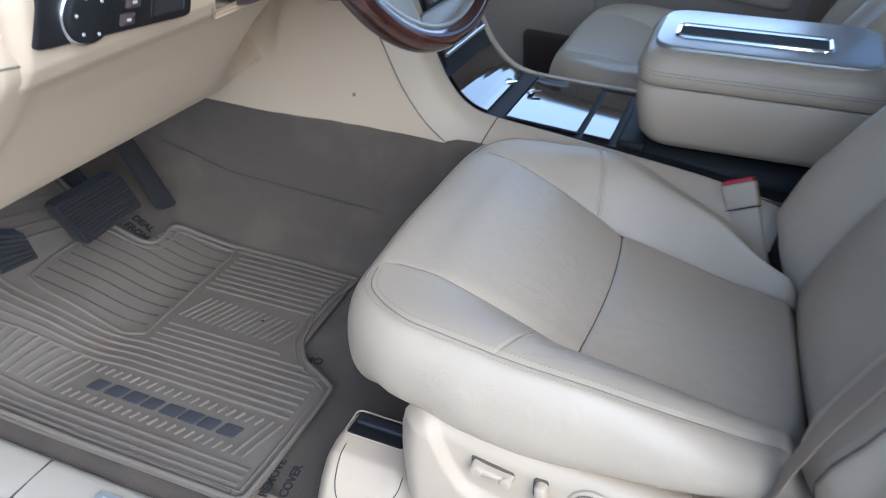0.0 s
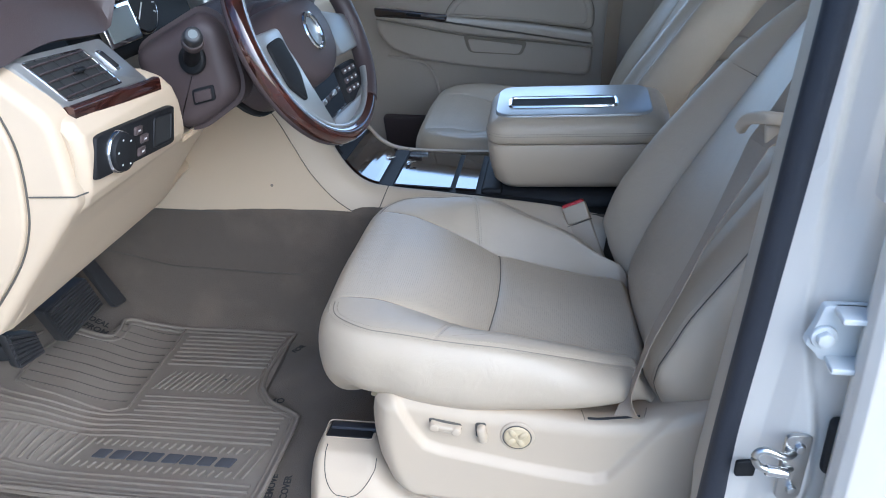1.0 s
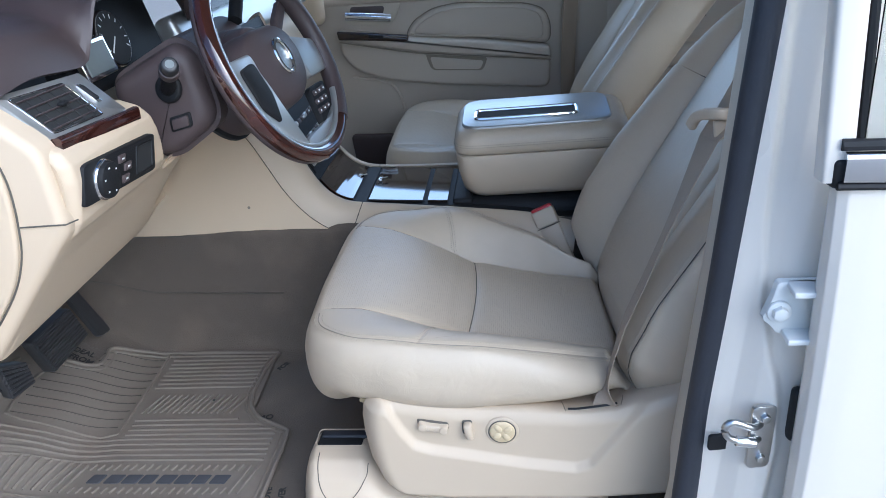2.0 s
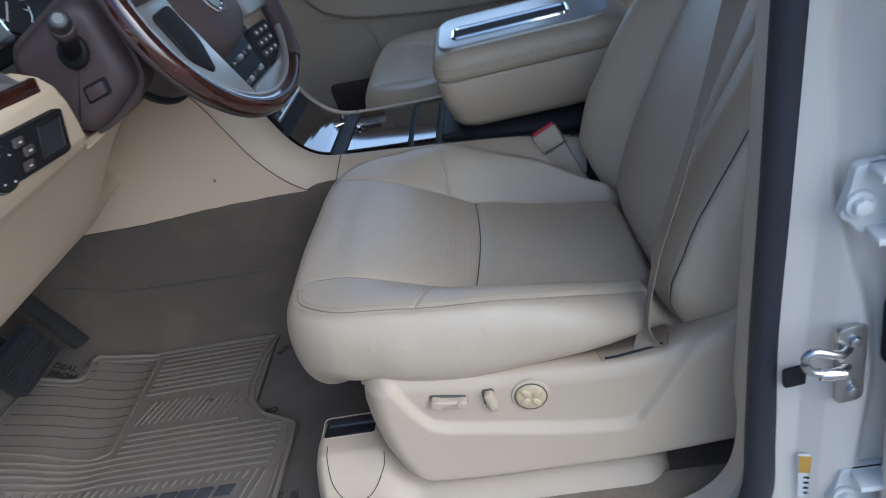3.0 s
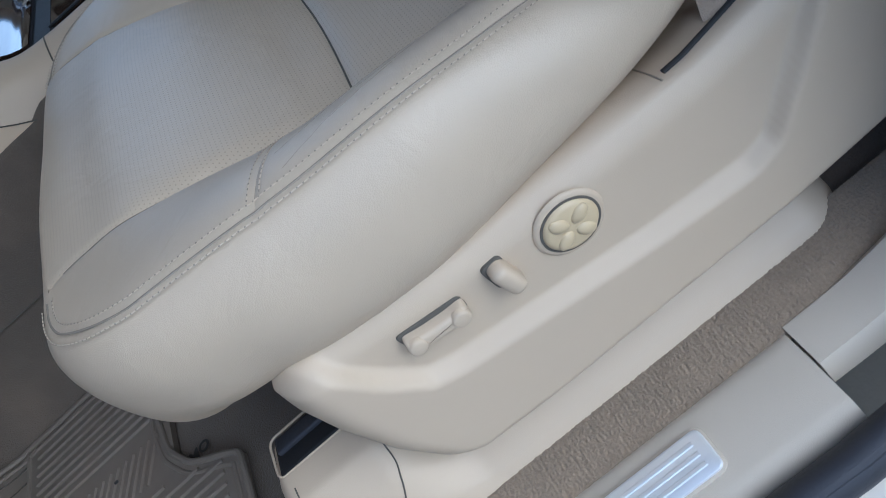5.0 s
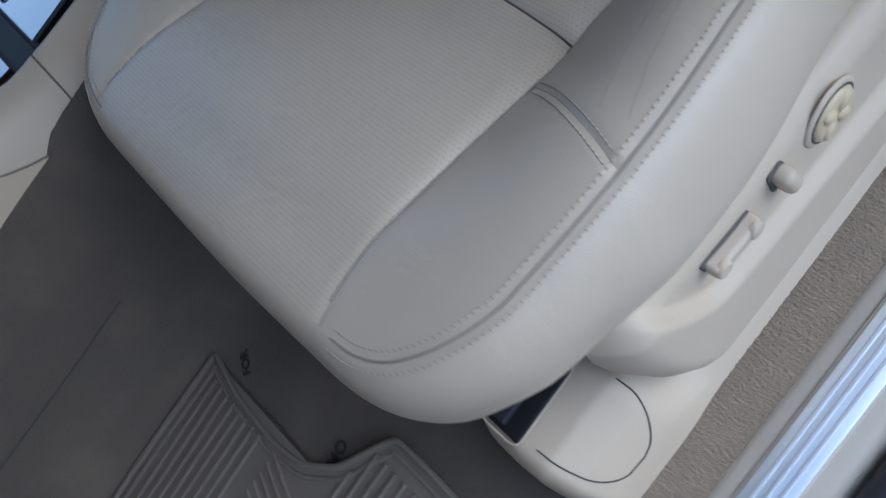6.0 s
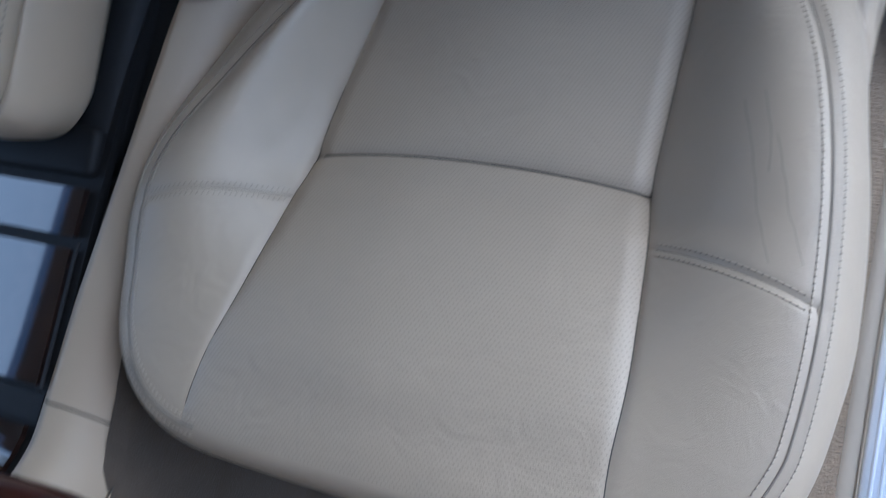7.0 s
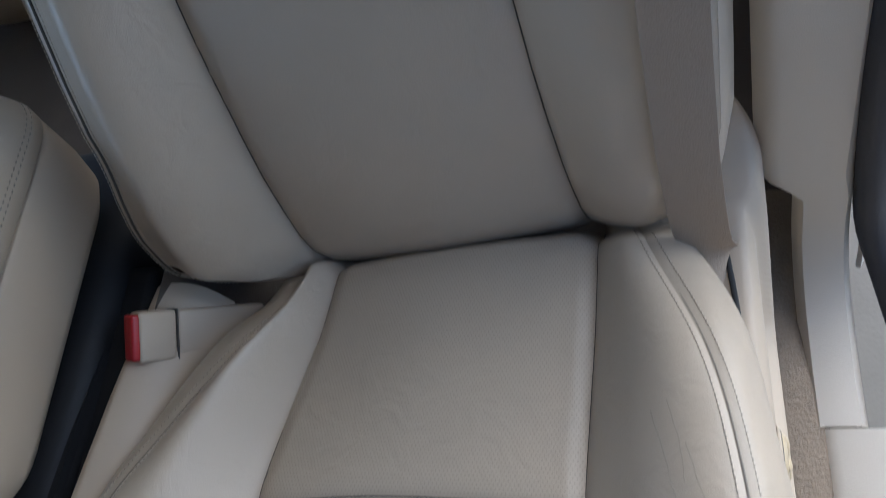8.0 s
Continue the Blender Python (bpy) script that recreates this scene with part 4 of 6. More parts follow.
def rail(u, v):
    x = -0.042 + u * 0.562
    hy = [-0.165, -0.165, -0.178, -0.225, -0.256, -0.282, -0.303, -0.313, -0.317]
    hz = [-0.035, 0.068, 0.086, 0.090, 0.083, 0.059, 0.022, -0.012, -0.035]
    y, z = interp(v * 8, range(9), hy), interp(v * 8, range(9), hz)
    low = ease(x, 0.07, 0.14)
    z = z * (1 - 0.52 * low * (z > 0)) - 0.012 * low
    e = 1 - ease(x, -0.042, -0.010)
    y = -0.235 + (y + 0.235) * (1 - 0.30 * e)
    z = z - 0.018 * e * (z > 0.0) - (0.10 * max(0, -0.02 - x))
    if x < -0.022:
        k = math.sqrt(max(0.0, 1 - ((-0.022 - x) / 0.0201) ** 2))
        y, z = -0.235 + (y + 0.235) * (0.55 + 0.45 * k), -0.035 + (z + 0.035) * (0.02 + 0.98 * k ** 0.7)
    if x > 0.472:
        k = math.sqrt(max(0.0, 1 - ((x - 0.472) / 0.0481) ** 2))
        y, z = -0.235 + (y + 0.235) * (0.25 + 0.75 * k), -0.035 + (z + 0.035) * k
    return x, y, z


rail_part = sheet("rail_cover", rail, 130, 60, 0.004, BEIGE, driver_seat, "beige plastic cover of the floor rail", angle=60, out=(0, -1, 1))
part("rail_recess", rbox((0.085, 0.046, 0.012), 0.004, pose(0.028, -0.203, 0.0850, -4)), BLACK, rail_part, "black opening at the head of the rail")
part("rail_slider", rbox((0.09, 0.018, 0.010), 0.003, pose(0.036, -0.196, 0.0905, -4)), NAVY, rail_part, "black slider in the rail")
cap_line = [(-0.006, 3.5), (-0.005, 4.5), (0.002, 5.4), (0.020, 5.9), (0.050, 5.9), (0.072, 5.4), (0.084, 4.7), (0.086, 4.0)]
cap_line = [Vector(rail((x + 0.042) / 0.562, k / 8)) + Vector((0, -0.0004, 0.0005)) for x, k in smooth_curve(cap_line, 60)]
part("cap_joint", sweep(cap_line, disc_section(0.0008, 6)), SEAM, rail_part, "fine joint of the rail end cap")
lip = [(x, y, 0.0895 + 0.07 * (y + 0.203) * (y > -0.203)) for x, y in rounded([(-0.018, -0.225), (0.075, -0.225), (0.075, -0.180), (-0.018, -0.180)], 0.010, 4)]
part("rail_lip", sweep(lip, disc_section(0.0013, 8), closed=True), BEIGE, rail_part, "beige lip round the rail opening")
part("bolt", rbox((0.011, 0.010, 0.014), 0.003, pose(0.088, -0.236, 0.205, 0, 20)), CREAM, base, "cream clip under the cushion")

# ---- buckle and belt ----
buckle = thing("belt_buckle", (0.46, 0.26, 0.2), "beige seat belt buckle with a red release button", "buckle")
tip_f, tip_r, foot = Vector((0.397, 0.296, 0.323)), Vector((0.445, 0.294, 0.345)), Vector((0.485, 0.235, 0.215))
wid = (tip_r - tip_f); axis = ((tip_f + tip_r) / 2 - foot); axis -= wid * axis.dot(wid) / wid.dot(wid)
wx, wz = wid.normalized(), axis.normalized(); wy = wz.cross(wx)
BM = Matrix((wx, wy, wz)).transposed().to_4x4()
top = (tip_f + tip_r) / 2


def at_buckle(dx, dy, dz):
    return Matrix.Translation(top) @ BM @ Matrix.Translation((dx, dy, dz))


buckle_body = part("body", rbox((0.052, 0.024, 0.040), 0.004, at_buckle(0, 0, -0.024)), BEIGE, buckle)
part("sleeve", rbox((0.050, 0.022, 0.105), 0.004, at_buckle(0, 0, -0.098)), BEIGE, buckle)
part("button", rbox((0.047, 0.020, 0.012), 0.003, at_buckle(0, 0, -0.003)), RED, buckle_body, "red release button")
part("joint", rbox((0.0525, 0.0245, 0.0015), 0.0004, at_buckle(0, 0, -0.045)), SEAM, buckle)


def webbing(rows):
    """A flat band; rows: centre, half width vector."""
    verts, faces = [], []
    R = []
    for c, w in rows:
        c, w = np.array(c, float), np.array(w, float)
        R.append((c, w))
    B6 = smooth_curve([np.concatenate([c, w * 0.01]) for c, w in R], 70)
    C, Wd = B6[:, :3], B6[:, 3:] * 100
    T = np.gradient(C, axis=0)
    n = np.cross(T, Wd); n /= np.linalg.norm(n, axis=1, keepdims=True)
    m = 13
    for s in (0.0006, -0.0006):
        for i in range(70):
            for j in range(m):
                q = -1 + 2 * j / (m - 1)
                verts.append(C[i] + Wd[i] * q + n[i] * (s + 0.0002 * math.sin(q * 5 + i * 0.12)))
    k = 70 * m
    faces = grid_faces(70, m) + [f[::-1] for f in grid_faces(70, m, k)]
    rim = [i * m for i in range(70)] + [69 * m + j for j in range(1, m)] + [i * m + m - 1 for i in range(68, -1, -1)] + [j for j in range(m - 2, 0, -1)]
    faces += [(a, b, b + k, a + k) for a, b in zip(rim, rim[1:] + rim[:1])]
    return verts, faces


belt = thing("seat_belt", (0.48, -0.255, 0.21), "tan woven seat belt hanging from its guide into the seat base", "seat belt")

V, F = webbing([((0.505, -0.2755, 0.196), (0.024, 0.002, 0.003)), ((0.505, -0.2745, 0.212), (0.022, -0.004, 0.003)), ((0.507, -0.265, 0.233), (0.008, -0.021, 0.0)), ((0.511, -0.2545, 0.264), (-0.003, -0.0241, 0.0)),
                ((0.531, -0.2515, 0.35), (-0.003, -0.0241, 0.0)), ((0.548, -0.252, 0.40), (-0.003, -0.0241, 0.0)), ((0.566, -0.253, 0.45), (-0.003, -0.0241, 0.0)), ((0.596, -0.255, 0.54), (-0.003, -0.0241, 0.0)), ((0.642, -0.250, 0.662), (0.006, -0.0235, 0.0))])
meshed("lower_webbing", V, F, WEB, belt)
V, F = webbing([((0.642, -0.250, 0.662), (0.006, -0.0235, 0.0)), ((0.668, -0.253, 0.70), (0.012, -0.021, -0.003)), ((0.715, -0.268, 0.80), (0.018, -0.016, -0.004)), ((0.775, -0.30, 0.93), (0.02, -0.014, -0.004)), ((0.84, -0.33, 1.08), (0.02, -0.012, -0.004))])
meshed("upper_webbing", V, F, WEB, belt)
guide = thing("belt_guide", (0.65, -0.235, 0.68), "beige plastic belt guide hooked on the backrest shoulder", "belt guide")
part("hook", sweep(smooth_curve([(0.622, -0.222, 0.672), (0.628, -0.235, 0.690), (0.645, -0.262, 0.700), (0.68, -0.268, 0.698), (0.715, -0.262, 0.694)], 24), rounded([(-0.006, -0.008), (0.006, -0.008), (0.006, 0.008), (-0.006, 0.008)], 0.004, 3)), BEIGE, guide)
part("plate", rbox((0.07, 0.010, 0.030), 0.004, pose(0.680, -0.258, 0.680, 0, -8)), BEIGE, guide)
part("button", cyl(0.0085, 0.0085, 0.006, pose(0.690, -0.2655, 0.668, 90), 20, 0.001), BEIGE, guide)

# ---- floor mat ----
def mat_z(x, y=0.0):
    return floor_rise(x) * by_sill(y)


floor_mat = thing("floor_mat", (-0.4, -0.08, 0.0), "taupe ribbed rubber floor mat with a dark inlaid nameplate", "floor mat")
EDGE = [(-0.219, 0.222), (-0.234, 0.15), (-0.236, 0.06), (-0.226, 0.008), (-0.195, -0.034), (-0.136, -0.064), (-0.120, -0.075), (-0.118, -0.13), (-0.120, -0.25), (-0.124, -0.322), (-0.135, -0.330), (-0.40, -0.332), (-0.70, -0.335), (-0.93, -0.335), (-0.97, -0.31), (-0.97, 0.08), (-0.826, 0.071), (-0.727, 0.082), (-0.681, 0.092), (-0.642, 0.096), (-0.624, 0.108), (-0.622, 0.138), (-0.630, 0.165), (-0.624, 0.182), (-0.600, 0.197), (-0.505, 0.225), (-0.36, 0.226)]
EDGE = rounded(EDGE, 0.012, 3)
# body of the mat: rows across
XS = np.linspace(-0.955, -0.122, 110)


def span(x):
    """Where the mat's outline lies at x: its least and greatest y."""
    ys = []
    for (x0, y0), (x1, y1) in zip(EDGE, EDGE[1:] + EDGE[:1]):
        if (x0 - x) * (x1 - x) <= 0 and x0 != x1:
            ys.append(y0 + (y1 - y0) * (x - x0) / (x1 - x0))
    return min(ys), max(ys)


V, F = [], []
NM = 40
for lay in (0.003, -0.006):
    for x in XS:
        a, b = span(x)
        for j in range(NM):
            y = a + (b - a) * j / (NM - 1)
            V.append((x, y, mat_z(x, y) + lay + 0.0012 * noise.noise((x * 6, y * 6, 4))))
k = len(XS) * NM
F = grid_faces(len(XS), NM) + [f[::-1] for f in grid_faces(len(XS), NM, k)]
n0 = len(XS)
rim = [i * NM for i in range(n0)] + [(n0 - 1) * NM + j for j in range(1, NM)] + [i * NM + NM - 1 for i in range(n0 - 2, -1, -1)] + [j for j in range(NM - 2, 0, -1)]
F += [(a, b, b + k, a + k) for a, b in zip(rim, rim[1:] + rim[:1])]
meshed("base", V, F, MATRUB, floor_mat)


def drape(pts, lift):
    return [(x, y, mat_z(x, y) + lift) for x, y in pts]


def inset(pts, d):
    P2 = np.array(pts); T = np.roll(P2, -1, 0) - np.roll(P2, 1, 0); T /= np.linalg.norm(T, axis=1, keepdims=True) + 1e-9
    N = np.stack([-T[:, 1], T[:, 0]], 1)
    if np.dot(N[0], P2.mean(0) - P2[0]) < 0:
        N = -N
    return [tuple(p) for p in P2 + N * d]


for d, r, h in ((0.003, 0.0045, 0.005), (0.016, 0.0032, 0.003)):
    part("raised_rim", sweep(drape(inset(EDGE, d), h), disc_section(r, 8), closed=True), MATRUB, floor_mat)


def ribs(name, lines, r=0.0030, lift=0.0036, m=MATRUB):
    bm = bmesh.new()
    for ln in lines:
        sweep(drape(smooth_curve(ln, max(2, int(6 + 30 * abs(ln[0][0] - ln[-1][0])))), lift), rounded([(-r * 0.85, -r), (r * 0.85, -r), (r * 0.62, r * 0.95), (-r * 0.62, r * 0.95)], r * 0.5, 2), bm=bm)
    ob = part(name, bm, m, floor_mat)
    return tagged(ob, kind="stuff")


# heel pad: fine dark lines paint the shade of its grooves, framed
ribs("heel_groove_lines", [[(-0.700 + 0.070 * ease(y, 0.10, 0.16), y - 0.046), (-0.60, y - 0.024), (-0.505, y - 0.002)] for y in np.arange(-0.060, 0.20, 0.0285)], 0.0011, 0.0034, MATSHADE)
ribs("heel_frame", [[(-0.503, 0.219), (-0.498, 0.06), (-0.494, -0.085)], [(-0.494, -0.085), (-0.510, -0.098), (-0.58, -0.104), (-0.690, -0.120), (-0.704, -0.112), (-0.712, -0.02), (-0.700, 0.070)]], 0.0042, 0.0030)
ribs("upper_ribs", [[(-0.482, y), (-0.245, y + 0.004)] for y in np.arange(0.078, 0.205, 0.0160)], 0.0036)
ribs("arrow_ribs", [[(x + 0.012, 0.050), (x - 0.012, -0.015)] for x in np.arange(-0.462, -0.250, 0.0145)], 0.0030)
ribs("middle_ribs", [[(-0.86, y - 0.050), (-0.72, y - 0.048), (-0.62, y - 0.030), (-0.50, y - 0.004), (-0.40, y), (-0.255 + 0.105 * ease(-y, 0.03, 0.07), y + 0.002)] if y < -0.10 else [(-0.475, y - 0.003), (-0.36, y), (-0.255 + 0.105 * ease(-y, 0.03, 0.07), y + 0.002)] for y in np.arange(-0.166, -0.025, 0.0160)], 0.0037)
name_l, name_r = -0.497, -0.200
low = []
for x in np.arange(-0.86, -0.15, 0.0170):
    if name_l - 0.015 < x < name_r + 0.012:
        low.append([(x + 0.010, -0.180), (x + 0.003, -0.196)])
        low.append([(x - 0.004, -0.244), (x - 0.011, -0.260)])
    else:
        dy = -0.034 * ease(-x, 0.54, 0.72)
        low.append([(x + 0.010, -0.180 + dy), (x - 0.011, -0.260 + 0.6 * dy)])
ribs("slanted_ribs", low, 0.0034)
ribs("outer_ribs", [[(-0.88, y), (-0.5, y), (-0.150, y)] for y in (-0.276, -0.2905, -0.305, -0.3185)], 0.0036)
ribs("rest_ribs", [[(x - 0.010, -0.105), (x, -0.040), (x + 0.012, 0.030)] for x in np.arange(-0.82, -0.735, 0.0150)], 0.0034)
# inlaid nameplate as plain blocks
for k in range(8):
    x = name_l + 0.008 + k * 0.0358
    wide = 0.0315 if k % 3 else 0.0275
    part("nameplate_block", slab(rounded([(x + 0.006, -0.2085), (x + 0.006 + wide, -0.2085), (x - 0.001 + wide, -0.2325), (x - 0.001, -0.2325)], 0.003), lambda a, b, h: (a, b, mat_z(a) + 0.003 + h), 0.0018, 0.0006), MATLOGO, floor_mat, "blue-grey inlaid block")
tagged(part("grit", rbox((0.006, 0.004, 0.003), 0.0012, pose(-0.322, 0.028, 0.0065)), INK), "small black speck lying on the rubber mat", "grit")


# print on the carpet's paper
def lettering(text, x, y, size, turn, z=None):
    cu = bpy.data.curves.new("lettering", "FONT")
    cu.body, cu.size, cu.extrude, cu.offset = text, size, 0.0004, 0.0005
    cu.materials.append(INK)
    ob = new("carpet_print", cu)
    ob.matrix_world = pose(x, y, (floor_z(x) + 0.0055) if z is None else z, 0, 0, turn)
    return tagged(ob, f"black printed word on the carpet beside the mat", "print", kind="structure")


lettering("REMO", -0.232, -0.0305, 0.022, 8)
lettering("MUST REMOVE", -0.100, -0.352, 0.0185, 97)
lettering("COVER", -0.080, -0.290, 0.0185, 97)
lettering("FOR", -0.208, 0.160, 0.018, 60)
for word, x, y in (("DEAL", -0.697, 0.136), ("FROM", -0.694, 0.110)):
    ob = lettering(word, x, y, 0.022, 0)
    ob.matrix_world = pose(x, y, floor_z(x) + 0.0085, 0, 20, -6)

# ---- pedals ----
def quad_pad(c, n_ribs, thick):
    """A pedal pad from its four corners (top left, top right, bottom right, bottom left) with ribs across."""
    tl, tr, br, bl = (Vector(p) for p in c)
    nrm = (tr - tl).cross(bl - tl).normalized()
    if nrm.x < 0:
        nrm = -nrm
    P = lambda a, b: (tl * (1 - a) + tr * a) * (1 - b) + (bl * (1 - a) + br * a) * b
    o = rounded([(0, 0), (1, 0), (1, 1), (0, 1)], 0.10, 4)
    body = slab(o, lambda a, b, h: P(a, b) + nrm * (h - thick), thick, 0.003)
    ribs_ = []
    for i in range(n_ribs):
        b = 0.08 + 0.84 * i / (n_ribs - 1)
        ribs_.append(sweep([P(0.05, b) + nrm * 0.001, P(0.95, b) + nrm * 0.001], disc_section(0.0042, 6), up=nrm))
    return body, ribs_, P, nrm


brake = thing("brake_pedal", (-0.61, -0.02, 0.2), "black ribbed rubber brake pedal on its arm", "pedal")
b1, b2, P, nrm = quad_pad([(-0.594, -0.118, 0.255), (-0.601, 0.039, 0.247), (-0.611, 0.090, 0.148), (-0.606, -0.064, 0.146)], 11, 0.020)
brake_pad = part("pad", b1, PEDAL, brake)
for b in b2:
    part("rib", b, PEDAL, brake_pad)
part("arm", sweep([(-0.625, -0.01, 0.21), (-0.68, -0.02, 0.30), (-0.74, -0.03, 0.45), (-0.80, -0.03, 0.60)], rounded([(-0.006, -0.016), (0.006, -0.016), (0.006, 0.016), (-0.006, 0.016)], 0.003, 2)), BLACK, brake)
gas = thing("accelerator_pedal", (-0.64, 0.15, 0.12), "long black plastic accelerator pedal", "pedal")
part("pad", slab(rounded([(-0.026, 0), (0.026, 0), (0.026, 0.19), (-0.018, 0.20)], 0.014), lambda a, b, h: Vector((-0.632, 0.168, 0.098)) + Vector((0.0, 0.97, -0.2)) * a + Vector((-0.20, -0.27, 0.90)) * b + Vector((0.95, 0.05, 0.22)) * h, 0.012, 0.003), PEDAL, gas)
park = thing("parking_brake_pedal", (-0.60, -0.17, 0.2), "black ribbed parking brake pedal on a curved arm", "pedal")
b1, b2, P, nrm = quad_pad([(-0.522, -0.300, 0.326), (-0.522, -0.234, 0.290), (-0.534, -0.212, 0.232), (-0.534, -0.280, 0.240)], 7, 0.016)
park_pad = part("pad", b1, PEDAL, park)
for b in b2:
    part("rib", b, PEDAL, park_pad)
part("arm", sweep(smooth_curve([(-0.542, -0.262, 0.27), (-0.57, -0.30, 0.29), (-0.62, -0.325, 0.32), (-0.68, -0.33, 0.40), (-0.75, -0.32, 0.55)], 24), rounded([(-0.012, -0.016), (0.012, -0.016), (0.012, 0.016), (-0.012, 0.016)], 0.006, 3)), BLACK, park)

# ---- dashboard ----
dash = thing("dashboard", (-0.4, 0.3, 0.4), "dashboard with dark brown top, silver trim and beige lower panels", "dashboard")
KX = [-0.300, -0.262, -0.236, -0.2245, -0.2230, -0.2275, -0.2345, -0.246, -0.268, -0.31, -0.36, -0.405, -0.422, -0.435, -0.47]
KZ = [0.742, 0.737, 0.724, 0.705, 0.680, 0.650, 0.622, 0.605, 0.588, 0.542, 0.478, 0.418, 0.400, 0.394, 0.402]


def knee(u, v):
    y = -0.405 + u * 0.70
    k = v * (len(KX) - 1)
    x, z = interp(k, range(len(KX)), KX), interp(k, range(len(KX)), KZ)
    top = 0.745 - 0.145 * ease(y, -0.168, -0.085)
    if z > top:
        x -= 0.7 * (z - top)
        z = top + 0.03 * (z - top)
    bow = ease(y, 0.07, 0.29)
    x -= 0.26 * bow * ease(z, 0.38, 0.56) + 0.02 * bow
    e = ease(-y, 0.385, 0.405)
    x -= 0.012 * e
    return x, y, z


sheet("knee_panel", knee, 240, 110, 0.006, DASHB, dash, "warm beige knee panel under the steering column", angle=60, out=(1, 0, 0.4))
o = rounded([(-0.245, 0.735), (-0.238, 0.62), (-0.262, 0.592), (-0.425, 0.398), (-0.85, 0.40), (-0.85, 0.80), (-0.32, 0.80)], 0.02, 5)
part("dash_end", slab(o, lambda a, b, h: (a, -0.376 - h, b), 0.044, 0.014, 4), DASHB, dash, "beige end of the dashboard")
seam_c = smooth_curve([(-0.330, 0.790), (-0.308, 0.735), (-0.300, 0.69), (-0.305, 0.633), (-0.318, 0.58), (-0.350, 0.522), (-0.420, 0.44), (-0.455, 0.41)], 40)
o = [tuple(p) for p in seam_c] + [(-0.84, 0.41), (-0.84, 0.79)]
part("fuse_cover", slab(o, lambda a, b, h: (a - 0.003, -0.418 - h, b), 0.010, 0.005, 3), DASHB, dash, "beige cover plate let into the dashboard end")
part("cover_joint", sweep([(x, -0.4205, z) for x, z in seam_c], disc_section(0.0016, 6), up=(0, 1, 0)), SEAM, dash)
part("end_joint", sweep([(-0.302, -0.4212, 0.632), (-0.27, -0.4212, 0.633), (-0.236, -0.421, 0.634), (-0.2275, -0.404, 0.634)], disc_section(0.0011, 6), up=(0, 0, 1)), SEAM, dash)


# silver vent panel, in its own tilted plane
def plane_of(bl, br, tl):
    bl, br, tl = Vector(bl), Vector(br), Vector(tl)
    n = (br - bl).cross(tl - bl).normalized()
    n = n if n.x > 0 else -n
    return lambda a, b, h: bl + (br - bl) * a + (tl - bl) * b + n * h


vp = plane_of((-0.250, -0.374, 0.7355), (-0.238, -0.176, 0.7235), (-0.311, -0.384, 0.802))
part("vent_panel", slab(rounded([(0, 0), (1, 0), (1, 1), (0, 1)], 0.04, 4), lambda a, b, h: vp(a, b, h - 0.03), 0.030, 0.003), SILVER, dash, "satin silver vent panel")
va, vb = (0.09, 0.70), (0.12, 0.87)
vent = part("vent_frame", sweep([vp(a, b, 0.001) for a, b in rounded([(va[0], vb[0]), (va[1], vb[0]), (va[1], vb[1]), (va[0], vb[1])], 0.03, 3)], disc_section(0.0016, 8), up=(0.7, 0, 0.7), closed=True), CHROME, dash, "bright frame of the air vent")
# no opening here: a black plate paints the shaded depth behind the slats
part("vent_depth_shade", slab([(va[0], vb[0]), (va[1], vb[0]), (va[1], vb[1]), (va[0], vb[1])], lambda a, b, h: vp(a, b, 0.0002 + h), 0.0010, 0.0), INK, dash, "flat black plate painting the dark depth of the air vent")
for k in range(5):
    b = vb[0] + (vb[1] - vb[0]) * (k + 0.5) / 5
    m = Matrix.Translation(vp((va[0] + va[1]) / 2, b, 0.003)) @ Matrix(((0.02, 0.75, 0.66, 0), (1.0, 0.0, 0.0, 0), (-0.03, -0.66, 0.75, 0), (0, 0, 0, 1)))
    part("vent_slat", rbox((0.116, 0.0018, 0.0036), 0.0007, m), BROWN, vent)
for k in range(4):
    a = va[0] + (va[1] - va[0]) * (k + 0.8) / 4.4
    part("vent_vane", sweep([vp(a, vb[0], 0.0026), vp(a, vb[1], 0.0026)], disc_section(0.0009, 6), up=(0, 1, 0)), INK, vent)
part("vent_tab", rbox((0.010, 0.018, 0.005), 0.002, Matrix.Translation(vp(0.42, 0.50, 0.008))), BLACK, vent, "small vent tab")
part("vent_wheel_slot", slab(rounded([(0.80, 0.35), (0.86, 0.35), (0.86, 0.78), (0.80, 0.78)], 0.02), lambda a, b, h: vp(a, b, h), 0.0012, 0.0003), CHROME, dash)
part("vent_wheel", slab(rounded([(0.815, 0.40), (0.845, 0.40), (0.845, 0.73), (0.815, 0.73)], 0.012), lambda a, b, h: vp(a, b, h), 0.005, 0.002), BLACK, dash)
part("wood_strip", sweep([vp(-0.01, -0.085, -0.001), vp(0.5, -0.085, 0.0), vp(1.03, -0.085, -0.001)], rounded([(-0.008, -0.011), (0.008, -0.011), (0.008, 0.011), (-0.008, 0.011)], 0.005, 3)), WOOD, dash, "glossy red-brown wood strip under the vent")

